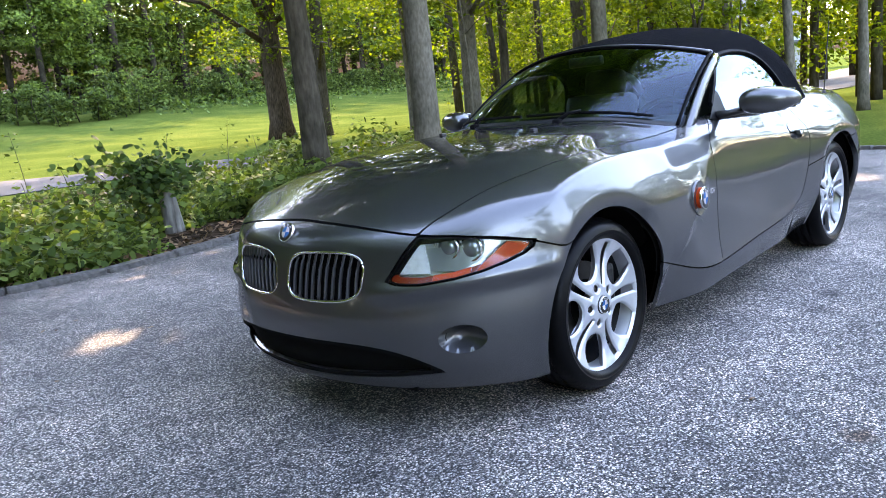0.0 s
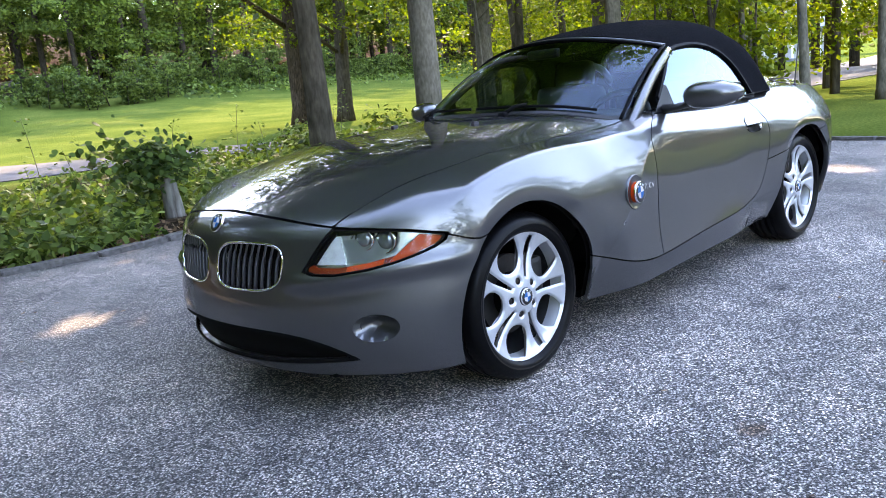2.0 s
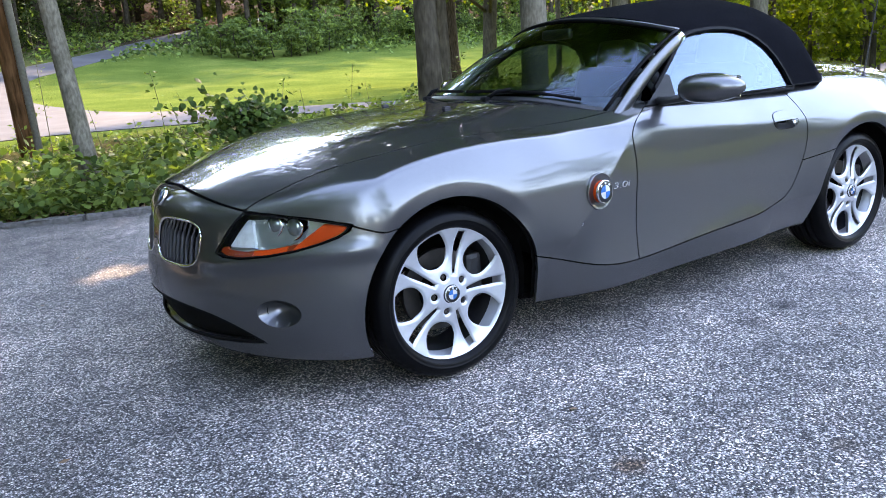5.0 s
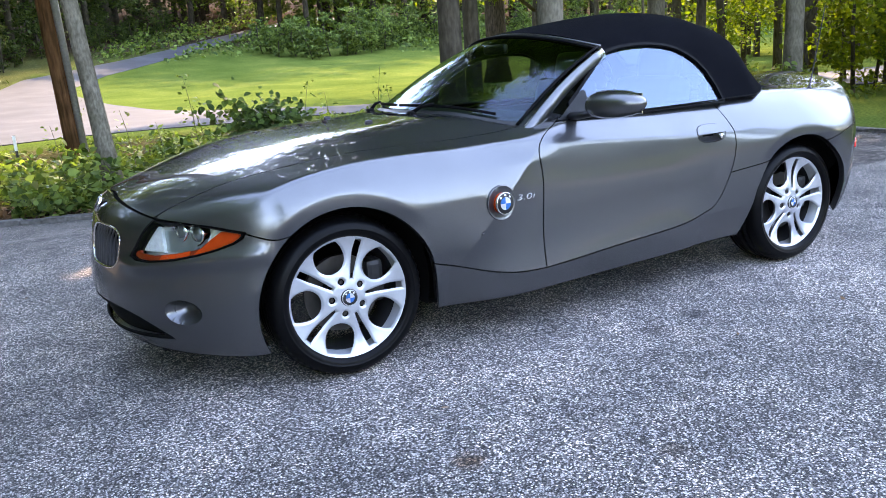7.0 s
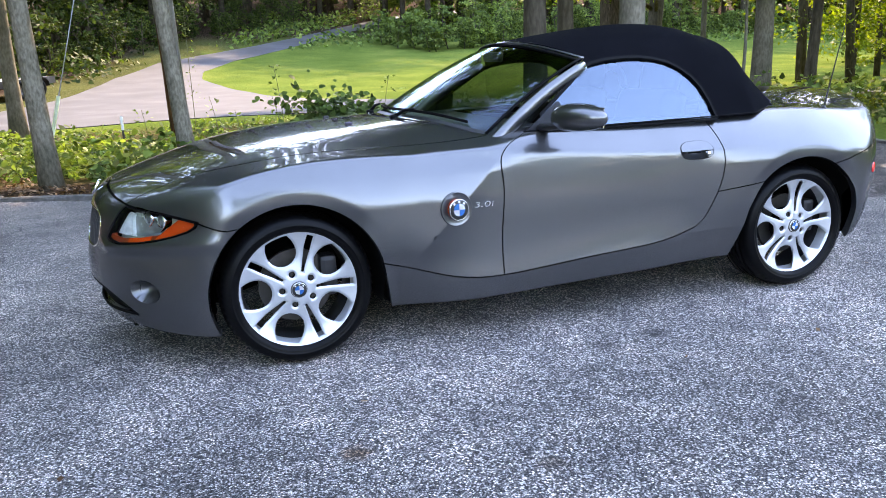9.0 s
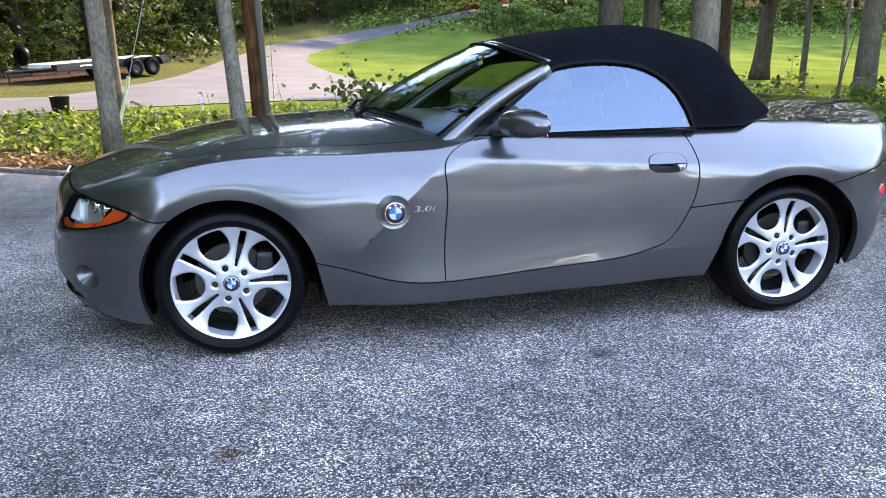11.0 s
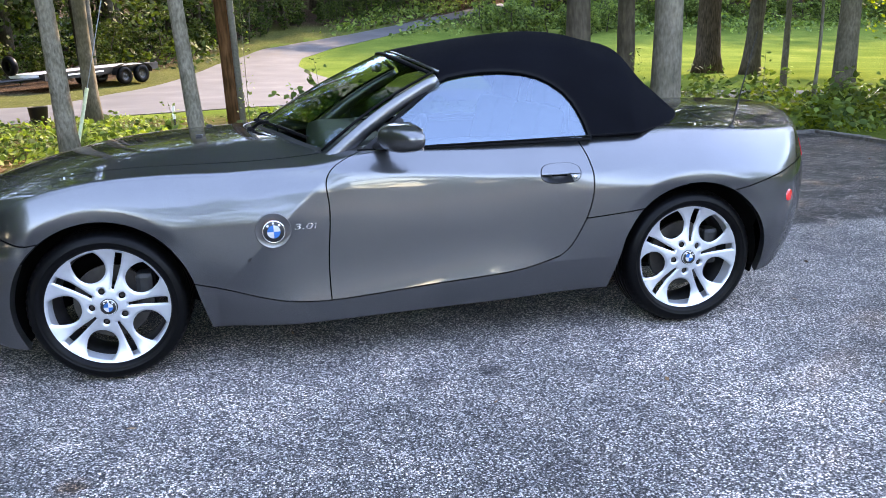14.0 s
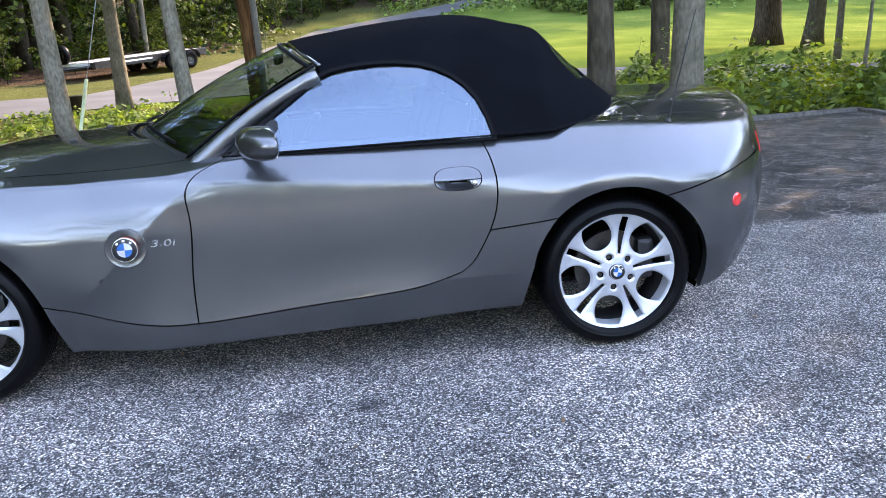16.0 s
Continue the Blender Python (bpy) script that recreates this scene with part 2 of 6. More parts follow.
def make_fabric():
    m, nt, p, n, l = nodes_of("dark_canvas")
    w = tex(nt, "Noise", 900.0, detail=2.0)
    big = tex(nt, "Noise", 6.0)
    c = ramp(nt, w.outputs[0], [(0.3, (0.0022, 0.0024, 0.0033)), (0.7, (0.0052, 0.0055, 0.0072))])
    s = ramp(nt, big.outputs[0], [(0.3, (0.85, 0.85, 0.85)), (0.7, (1.15, 1.15, 1.15))])
    l.new(mixc(nt, 1.0, c.outputs[0], s.outputs[0], "MULTIPLY"), p.inputs["Base Color"])
    p.inputs["Roughness"].default_value = 0.95
    p.inputs["Specular IOR Level"].default_value = 0.02
    l.new(bump(nt, w.outputs[0], 0.35, 0.002), p.inputs["Normal"])
    return m


PAINT = make_paint()
SIDE_GLASS = make_glass("side_glass", (0.30, 0.36, 0.40), 0.15)
WIND_GLASS = make_glass("windscreen_glass", (0.44, 0.52, 0.46), 0.05)
LAMP_GLASS = make_glass("lamp_lens", (0.93, 0.96, 0.95), 0.03, 0.0, 0.32)
ASPHALT, LANE, GROUND = make_asphalt(), make_lane(), make_ground()
FABRIC = make_fabric()
BLACK = simple("black_plastic", (0.006, 0.006, 0.0065), 0.45)
MATTBLACK = simple("matt_black_lining", (0.003, 0.003, 0.003), 0.9, spec=0.1)
RUBBER = simple("tyre_rubber", (0.0026, 0.0026, 0.0029), 0.36, bumps=0.08, scale=60, spec=0.09)
# Barrel and caliper grey is darkened to paint the shade behind the spokes.
RECESS_SHADED = simple("rim_recess_shade_grey", (0.022, 0.022, 0.023), 0.5, 0.5)
SEAL = simple("rubber_seal", (0.003, 0.003, 0.0034), 0.6, spec=0.06)
CHROME = simple("chrome", (0.80, 0.80, 0.80), 0.08, 1.0, 0.03)
ALLOY = simple("silver_alloy", (0.47, 0.48, 0.50), 0.36, 0.55, 0.05, coat=0.6)
STEEL = simple("brake_steel", (0.07, 0.065, 0.06), 0.4, 0.9)
AMBER = simple("amber_lens", (0.42, 0.036, 0.002), 0.45, 0.0, 0.12, 200, coat=0.1, spec=0.15)
STRIPRED = simple("dark_red_lens", (0.16, 0.016, 0.004), 0.3, 0.0, 0.15, 160, coat=0.3, spec=0.2)
LAMPWHITE = simple("lamp_inner_silver", (0.78, 0.80, 0.80), 0.25, 0.45, 0.12, 60)
HOUSING = simple("lamp_housing_grey", (0.20, 0.22, 0.21), 0.28, 0.5, 0.1)
RED = simple("red_reflector", (0.60, 0.02, 0.02), 0.15, 0.0, 0.1, 200, coat=1.0)
BLUE = simple("blue_enamel", (0.03, 0.23, 0.62), 0.2, 0.0, 0.05, coat=1.0)
WHITE = simple("white_enamel", (0.80, 0.80, 0.80), 0.25, 0.0, 0.05, coat=1.0)
LAMPSILVER = simple("lamp_reflector", (0.72, 0.75, 0.74), 0.22, 0.6, 0.05)
LEATHER = simple("black_leather", (0.010, 0.010, 0.0105), 0.5, bumps=0.3, scale=80)
BEECH = make_bark("grey_bark", (0.088, 0.077, 0.058), (0.155, 0.136, 0.104), 30.0, 0.20, 2.5)
LICHEN = make_bark("mottled_pale_bark", (0.082, 0.072, 0.053), (0.175, 0.155, 0.118), 40.0, 0.3, 2.2)
FURROW = make_bark("furrowed_bark", (0.020, 0.015, 0.010), (0.085, 0.062, 0.045), 26.0, 1.0, 7.0)
DARKBARK = make_bark("dark_bark", (0.042, 0.035, 0.026), (0.088, 0.074, 0.056), 18.0, 0.30, 4.0)
POLEWOOD = make_bark("treated_pole_wood", (0.04, 0.018, 0.009), (0.13, 0.066, 0.034), 22.0, 0.4, 9.0)
LEAF = make_leaf("broad_leaf", (0.040, 0.074, 0.010), (0.120, 0.175, 0.020), 0.6)
# Lit copy of the leaf: sunshine on the crowns put into a yellower green.
LEAF_LIT = make_leaf("sunlit_yellow_green_leaf", (0.055, 0.085, 0.008), (0.13, 0.165, 0.013), 0.6)
FARLEAF = make_leaf("woodland_leaf", (0.042, 0.074, 0.018), (0.15, 0.21, 0.050), 0.5)
# Roadside woods: leaf colour darkened to carry the shade among the trees.
WOODLEAF_SHADED = make_leaf("shade_toned_wood_leaf", (0.010, 0.019, 0.005), (0.046, 0.069, 0.015), 0.36)
SHRUB = make_leaf("shrub_leaf", (0.028, 0.056, 0.016), (0.130, 0.182, 0.050), 0.40)
IVY = make_leaf("ivy_leaf", (0.016, 0.036, 0.010), (0.060, 0.100, 0.026), 0.25)
STEM = simple("green_stem", (0.07, 0.075, 0.03), 0.7)
KERBSTONE = simple("weathered_kerb", (0.085, 0.078, 0.070), 0.9, 0, 0.45, 25, 0.6)

# ---- mesh tools ----
def mesh_object(name, V, F, mat, parent=None, label="", normals=None, smooth=True):
    me = bpy.data.meshes.new(name)
    V = np.asarray(V, dtype=np.float64)
    if isinstance(F, np.ndarray):
        k = F.shape[1]
        me.vertices.add(len(V)); me.vertices.foreach_set("co", V.ravel())
        me.loops.add(F.size); me.loops.foreach_set("vertex_index", F.ravel().astype(np.int32))
        me.polygons.add(len(F)); me.polygons.foreach_set("loop_start", np.arange(0, F.size, k, dtype=np.int32))
        me.update(calc_edges=True)
    else:
        me.from_pydata([tuple(v) for v in V], [], [tuple(int(i) for i in f) for f in F])
    if smooth:
        me.polygons.foreach_set("use_smooth", np.ones(len(me.polygons), dtype=bool))
    me.validate()
    if normals is not None:
        me.normals_split_custom_set_from_vertices([tuple(v) for v in normals])
    me.materials.append(mat)
    ob = new(name, me)
    if parent is not None:
        ob.parent = parent
    if label:
        tagged(ob, label)
    return ob


def part(name, bm, mat, parent=None, label="", smooth=False):
    """Links a bmesh as one mesh object under a thing or a part."""
    me = bpy.data.meshes.new(name)
    bm.normal_update()
    bm.to_mesh(me); bm.free()
    if smooth:
        me.polygons.foreach_set("use_smooth", np.ones(len(me.polygons), dtype=bool))
    me.materials.append(mat)
    ob = new(name, me)
    if parent is not None:
        ob.parent = parent
    if label:
        tagged(ob, label)
    return ob


def thing(name, label, category, at=(0, 0, 0), group="", kind=""):
    ob = new(name)
    ob.empty_display_size = 0.1
    ob.location = at
    return tagged(ob, label, category, group, kind)


def bm_box(size, at=(0, 0, 0), bevel=0.0, rot=None, bm=None):
    own = bmesh.new()
    bmesh.ops.create_cube(own, size=1.0)
    for v in own.verts:
        v.co = Vector((v.co.x * size[0], v.co.y * size[1], v.co.z * size[2]))
    if bevel:
        bmesh.ops.bevel(own, geom=own.edges[:], offset=bevel, segments=2, affect="EDGES", profile=0.6)
    m = Matrix.Translation(at)
    if rot:
        m = m @ Euler([radians(a) for a in rot]).to_matrix().to_4x4()
    own.transform(m)
    if bm is None:
        return own
    me = bpy.data.meshes.new("tmp"); own.to_mesh(me); own.free(); bm.from_mesh(me); bpy.data.meshes.remove(me)
    return bm


def bm_lathe(profile, seg=48, axis="Y"):
    """Spins (radius, height) pairs round an axis."""
    bm = bmesh.new()
    rings = []
    for r, h in profile:
        ring = []
        for i in range(seg):
            a = 2 * math.pi * i / seg
            c, s = r * math.cos(a), r * math.sin(a)
            ring.append(bm.verts.new({"Y": (c, h, s), "Z": (c, s, h), "X": (h, c, s)}[axis]))
        rings.append(ring)
    for a, b in zip(rings[:-1], rings[1:]):
        for i in range(seg):
            j = (i + 1) % seg
            bm.faces.new((a[i], a[j], b[j], b[i]))
    for ring, rad in ((rings[0], profile[0][0]), (rings[-1], profile[-1][0])):
        if rad > 1e-6:
            continue
        bmesh.ops.pointmerge(bm, verts=ring, merge_co=ring[0].co)
    bmesh.ops.recalc_face_normals(bm, faces=bm.faces[:])
    return bm


def tube(points, radius, seg=10, closed=False, flat=1.0, cap=True):
    """A swept tube; radius may be a list; flat squashes it along the second axis."""
    P = [Vector(p) for p in points]
    n = len(P)
    R = radius if isinstance(radius, (list, tuple)) else [radius] * n
    bm = bmesh.new()
    rings = []
    up = Vector((0, 0, 1))
    for i in range(n):
        a = P[(i - 1) % n] if (closed or i > 0) else P[0]
        b = P[(i + 1) % n] if (closed or i < n - 1) else P[-1]
        d = (b - a).normalized()
        ref = up if abs(d.z) < 0.95 else Vector((0, 1, 0))
        s = d.cross(ref).normalized()
        u = s.cross(d)
        rings.append([bm.verts.new(P[i] + R[i] * (math.cos(2 * math.pi * k / seg) * s + flat * math.sin(2 * math.pi * k / seg) * u)) for k in range(seg)])
    m = n if closed else n - 1
    for i in range(m):
        a, b = rings[i], rings[(i + 1) % n]
        for k in range(seg):
            j = (k + 1) % seg
            bm.faces.new((a[k], a[j], b[j], b[k]))
    if cap and not closed:
        bm.faces.new(rings[0][::-1]); bm.faces.new(rings[-1])
    bmesh.ops.recalc_face_normals(bm, faces=bm.faces[:])
    return bm


class spline:
    """Natural cubic spline through a few control values."""
    def __init__(self, pairs):
        self.x = np.array([p[0] for p in pairs], float); self.y = np.array([p[1] for p in pairs], float)
        n = len(pairs); h = np.diff(self.x)
        A = np.eye(n); r = np.zeros(n)
        for i in range(1, n - 1):
            A[i, i - 1], A[i, i], A[i, i + 1] = h[i - 1], 2 * (h[i - 1] + h[i]), h[i]
            r[i] = 6 * ((self.y[i + 1] - self.y[i]) / h[i] - (self.y[i] - self.y[i - 1]) / h[i - 1])
        self.m = np.linalg.solve(A, r)
        self.s0 = (self.y[1] - self.y[0]) / h[0] - h[0] * (2 * self.m[0] + self.m[1]) / 6
        self.s1 = (self.y[-1] - self.y[-2]) / h[-1] + h[-1] * (self.m[-2] + 2 * self.m[-1]) / 6

    def __call__(self, x):
        x = np.asarray(x, float); X, Y, M = self.x, self.y, self.m
        c = np.clip(x, X[0], X[-1])
        i = np.clip(np.searchsorted(X, c) - 1, 0, len(X) - 2)
        h = X[i + 1] - X[i]; a = (X[i + 1] - c) / h; b = (c - X[i]) / h
        y = a * Y[i] + b * Y[i + 1] + ((a ** 3 - a) * M[i] + (b ** 3 - b) * M[i + 1]) * h * h / 6
        return y + np.where(x < X[0], (x - X[0]) * self.s0, 0) + np.where(x > X[-1], (x - X[-1]) * self.s1, 0)


def step(a, b, x):
    t = np.clip((x - a) / (b - a), 0, 1)
    return t * t * (3 - 2 * t)


def smax(a, b, k):
    h = np.clip(0.5 + 0.5 * (a - b) / k, 0, 1)
    return b + (a - b) * h + k * h * (1 - h)


def surface_net(F, lo, hi, h):
    """Skin of the solid F < 0 as quads, drawn on to the surface, with its normals."""
    lo, hi = np.array(lo, float), np.array(hi, float)
    n = np.ceil((hi - lo) / h).astype(int) + 1
    ax = [lo[k] + h * np.arange(n[k]) for k in range(3)]
    val = np.empty(n)
    for i in range(0, n[0], 16):
        gx, gy, gz = np.meshgrid(ax[0][i:i + 16], ax[1], ax[2], indexing="ij")
        val[i:i + 16] = F(gx, gy, gz)
    s = val < 0
    c = np.zeros(n - 1, int)
    for dx in (0, 1):
        for dy in (0, 1):
            for dz in (0, 1):
                c += s[dx:n[0] - 1 + dx, dy:n[1] - 1 + dy, dz:n[2] - 1 + dz]
    cell = (c > 0) & (c < 8)
    idx = -np.ones(n - 1, int)
    idx[cell] = np.arange(cell.sum())
    P = lo + h * (np.argwhere(cell) + 0.5)
    quads = []
    for k in range(3):
        o = [q for q in range(3) if q != k]
        sl0 = [slice(None)] * 3; sl1 = [slice(None)] * 3
        sl0[k], sl1[k] = slice(0, -1), slice(1, None)
        a, b = s[tuple(sl0)], s[tuple(sl1)]
        e = np.argwhere(a != b)
        ok = (e[:, o[0]] > 0) & (e[:, o[1]] > 0) & (e[:, o[0]] < n[o[0]] - 1) & (e[:, o[1]] < n[o[1]] - 1)
        e = e[ok]
        flip = a[tuple(e.T)]
        u, v = np.zeros(3, int), np.zeros(3, int)
        u[o[0]], v[o[1]] = 1, 1
        q = np.stack([idx[tuple((e - u - v).T)], idx[tuple((e - v).T)], idx[tuple(e.T)], idx[tuple((e - u).T)]], 1)
        if k == 1:
            flip = ~flip
        q[~flip] = q[~flip][:, ::-1]
        quads.append(q)
    Q = np.concatenate(quads)
    def grad(P):
        d = 1e-4
        return np.stack([(F(P[:, 0] + d * (k == 0), P[:, 1] + d * (k == 1), P[:, 2] + d * (k == 2)) - F(P[:, 0] - d * (k == 0), P[:, 1] - d * (k == 1), P[:, 2] - d * (k == 2))) / (2 * d) for k in range(3)], 1)
    # relax along the surface, then draw on to it
    nb = np.zeros_like(P); ct = np.zeros(len(P))
    for it in range(4):
        nb[:] = 0; ct[:] = 0
        for a, b in ((0, 1), (1, 2), (2, 3), (3, 0)):
            np.add.at(nb, Q[:, a], P[Q[:, b]]); np.add.at(ct, Q[:, a], 1)
            np.add.at(nb, Q[:, b], P[Q[:, a]]); np.add.at(ct, Q[:, b], 1)
        P = 0.4 * P + 0.6 * nb / np.maximum(ct, 1)[:, None]
        for _ in range(2):
            g = grad(P); v = F(P[:, 0], P[:, 1], P[:, 2])
            P = P - np.clip(v / np.maximum((g * g).sum(1), 0.2), -h, h)[:, None] * g
    for _ in range(3):
        g = grad(P); v = F(P[:, 0], P[:, 1], P[:, 2])
        P = P - np.clip(v / np.maximum((g * g).sum(1), 0.2), -h, h)[:, None] * g
    g = grad(P)
    N = g / np.maximum(np.linalg.norm(g, axis=1), 1e-9)[:, None]
    T = np.concatenate([Q[:, [0, 1, 2]], Q[:, [0, 2, 3]]])
    fn = np.cross(P[T[:, 1]] - P[T[:, 0]], P[T[:, 2]] - P[T[:, 0]])
    bad = (fn * N[T[:, 0]]).sum(1) < 0
    T[bad] = T[bad][:, ::-1]
    return P, N, T


def clip(S, f):
    """The piece of a triangle skin S = (points, normals, triangles) where f > 0, cut cleanly along f = 0."""
    P, N, T = S
    v = f(P[:, 0], P[:, 1], P[:, 2]) if callable(f) else f
    v = np.where(np.abs(v) < 1e-7, 1e-7, v)
    pos = v > 0
    k = pos[T].sum(1)
    keep = [T[k == 3]]
    newP, newN, cache, base = [], [], {}, len(P)
    tris = []
    def cut(a, b):
        key = (a, b) if a < b else (b, a)
        if key not in cache:
            a, b = key
            t = v[a] / (v[a] - v[b])
            cache[key] = base + len(newP)
            newP.append(P[a] + t * (P[b] - P[a])); newN.append(N[a] + t * (N[b] - N[a]))
        return cache[key]
    for tri in T[(k == 1) | (k == 2)]:
        poly = []
        for i in range(3):
            a, b = int(tri[i]), int(tri[(i + 1) % 3])
            if pos[a]:
                poly.append(a)
            if pos[a] != pos[b]:
                poly.append(cut(a, b))
        for i in range(1, len(poly) - 1):
            tris.append((poly[0], poly[i], poly[i + 1]))
    if tris:
        keep.append(np.array(tris, int))
    T2 = np.concatenate(keep)
    P2 = np.concatenate([P, np.array(newP).reshape(-1, 3)]); N2 = np.concatenate([N, np.array(newN).reshape(-1, 3)])
    used = np.unique(T2); m = -np.ones(len(P2), int); m[used] = np.arange(len(used))
    N2 = N2[used] / np.maximum(np.linalg.norm(N2[used], axis=1), 1e-9)[:, None]
    return P2[used], N2, m[T2]


def borders(T):
    E = np.concatenate([T[:, [0, 1]], T[:, [1, 2]], T[:, [2, 0]]])
    key = np.sort(E, 1); key = key[:, 0].astype(np.int64) * (10 ** 8) + key[:, 1]
    u, i, c = np.unique(key, return_index=True, return_counts=True)
    return E[i[c == 1]]


def panel(name, S, mat, parent, label="", depth=0.012, out=0.0):
    """A skin piece as a sheet with folded-in edges."""
    P, N, T = S
    if len(T) == 0:
        return None
    P = P + out * N
    E = borders(T)
    b = np.unique(E); m = -np.ones(len(P), int); m[b] = np.arange(len(b))
    n = len(P)
    # the fold has its own vertices, so that the sheet's shading stays clean
    Pf = np.concatenate([P[b], P[b] - depth * N[b]])
    k = len(b)
    side = np.concatenate([np.stack([m[E[:, 1]], m[E[:, 0]], m[E[:, 0]] + k], 1), np.stack([m[E[:, 1]], m[E[:, 0]] + k, m[E[:, 1]] + k], 1)]) + n
    V = np.concatenate([P, Pf])
    F = np.concatenate([T, side])
    fn = np.cross(V[side[:, 1]] - V[side[:, 0]], V[side[:, 2]] - V[side[:, 0]])
    vn = np.zeros((len(V), 3)); vn[:n] = N
    for c in range(3):
        np.add.at(vn, side[:, c], fn)
    vn[n:] /= np.maximum(np.linalg.norm(vn[n:], axis=1), 1e-9)[:, None]
    return mesh_object(name, V, F, mat, parent, label, vn)

# ---- the ground: one sheet, with the drive and the lane laid on it ----
KERB = [(-14.0, 10.5), (-8.0, 8.0), (-4.6, 6.3), (-2.9, 5.25), (-2.0, 4.65), (-1.1, 4.25), (-0.5, 4.0), (0.2, 3.88), (0.8, 3.92), (1.4, 4.05), (3.4, 4.55), (6.2, 5.4), (7.9, 5.65)]
KERB_SIDE = [(7.9, 5.65), (7.8, 3.5), (7.6, 0.9), (7.5, 0.3), (7.35, -2.5), (7.2, -6.0), (7.0, -18.0)]
LANE_EDGE = [(-40, 16), (-20, 19.5), (-10, 20.5), (-6.3, 21.0), (-5.8, 22.9), (-4, 29), (-2.4, 38.8), (-0.2, 46.5), (2.8, 50.5), (9.3, 58.6), (18.5, 70.5), (30, 84), (33, 81),
             (17.5, 66), (8.5, 53.5), (4, 46.5), (1.9, 41), (1.6, 37), (2.3, 32), (3.4, 27), (4.5, 24.5), (6.2, 22), (9.0, 19.2), (14, 15), (20, 13.2), (27, 12.8), (45, 14), (80, 20),
             (80, 12), (45, 7.5), (27, 6.2), (17, 7.6), (12.7, 11.2), (9, 14.2), (6.5, 16.4), (3, 17.4), (-1, 17.2), (-3, 16.6), (-5.5, 14.7), (-20, 12), (-40, 8)]


def kerb_y(x):
    return np.interp(x, [p[0] for p in KERB], [p[1] for p in KERB])


def kerb_x(y):
    ps = sorted(KERB_SIDE, key=lambda p: p[1])
    return np.interp(y, [p[1] for p in ps], [p[0] for p in ps])


def on_drive(x, y):
    """Above zero on the asphalt: metres to its edge."""
    return np.minimum(np.minimum(np.minimum(kerb_y(x) - y, kerb_x(y) - x), x + 8.6), y + 18.0)


def height(x, y):
    x, y = np.asarray(x, float), np.asarray(y, float)
    d = np.maximum(0, y - 18 - 0.12 * x)
    far = 0.0020 * np.minimum(d, 40) ** 2 + 0.16 * np.maximum(d - 40, 0)
    back = 0.02 * np.maximum(0, -y - 16)
    bank = -0.10 * step(4.2, 7.2, y) * step(0.2, 1.2, -on_drive(x, y))
    lumps = 0.05 * np.sin(x * 0.9 + 1.3 * np.sin(y * 0.5)) * np.sin(y * 0.8) * step(0.3, 3.0, -on_drive(x, y)) * step(3, 9, y)
    return far + back + bank + 0.4 * lumps


def poly_dist(px, py, poly):
    """Metres to a polygon's edge, above zero inside."""
    poly = np.array(poly, float)
    d = np.full(np.shape(px), 1e9); inside = np.zeros(np.shape(px), bool)
    for a, b in zip(poly, np.roll(poly, -1, 0)):
        e = b - a; L = e @ e
        t = np.clip(((px - a[0]) * e[0] + (py - a[1]) * e[1]) / L, 0, 1)
        d = np.minimum(d, np.hypot(px - a[0] - t * e[0], py - a[1] - t * e[1]))
        c = ((a[1] > py) != (b[1] > py)) & (px < e[0] * (py - a[1]) / (e[1] if abs(e[1]) > 1e-9 else 1e-9) + a[0])
        inside ^= c
    return np.where(inside, d, -d)


def sheet(xs, ys, z):
    gx, gy = np.meshgrid(xs, ys, indexing="ij")
    P = np.stack([gx.ravel(), gy.ravel(), z(gx, gy).ravel()], 1)
    n, m = len(xs), len(ys)
    i = (np.arange(n - 1)[:, None] * m + np.arange(m - 1)[None]).ravel()
    Q = np.stack([i, i + m, i + m + 1, i + 1], 1)
    return P, Q


def graded(lo, hi, fine_lo, fine_hi, fine, grow=1.12):
    out = list(np.arange(fine_lo, fine_hi + 1e-6, fine))
    s, v = fine, fine_hi
    while v < hi:
        s *= grow; v += s; out.append(v)
    s, v = fine, fine_lo
    while v > lo:
        s *= grow; v -= s; out.insert(0, v)
    return np.array(out)


gx_, gy_ = graded(-900, 900, -12, 16, 0.25), graded(-900, 900, -4, 24, 0.25)
def ground_z(x, y):
    sink = np.where(on_drive(x, y) > 0.05, -0.06, 0.0)
    cap = np.minimum(height(x, y), 30.0)
    return cap + sink
P_, Q_ = sheet(gx_, gy_, ground_z)
ground = mesh_object("ground", P_, Q_, GROUND)
tagged(ground, "mown green lawn with leaf litter and bare earth along the drive", "lawn", kind="structure")
o_ = -on_drive(P_[:, 0], P_[:, 1])
litter_ = (1 - step(1.2, 3.2, o_)) * (P_[:, 1] > 2)
wood_ = np.maximum(0.6 * (P_[:, 1] > 20.5) * np.clip((-3.0 - P_[:, 0] + 0.12 * (P_[:, 1] - 21)) / 1.5, 0, 1), step(24, 28, P_[:, 1]) * step(0.0, 3.0, -6.0 + 0.42 * (P_[:, 1] - 24) * 0.55 - P_[:, 0]))
# Far woods floor; unseen ground at the back is darkened to dim reflections.
wood2_ = np.maximum(step(0, 4, P_[:, 1] - 57 - 0.1 * P_[:, 0]), step(16.0, 17.5, -P_[:, 1]))
bank_ = 0.55 * (P_[:, 1] > 21) * (P_[:, 0] < np.interp(P_[:, 1], [21, 29, 38.8, 46.5, 58.6, 70.5], [-6, -4, -2.4, -0.2, 9.3, 18.5]))
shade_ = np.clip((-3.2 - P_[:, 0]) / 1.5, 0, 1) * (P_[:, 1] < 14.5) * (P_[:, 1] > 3)
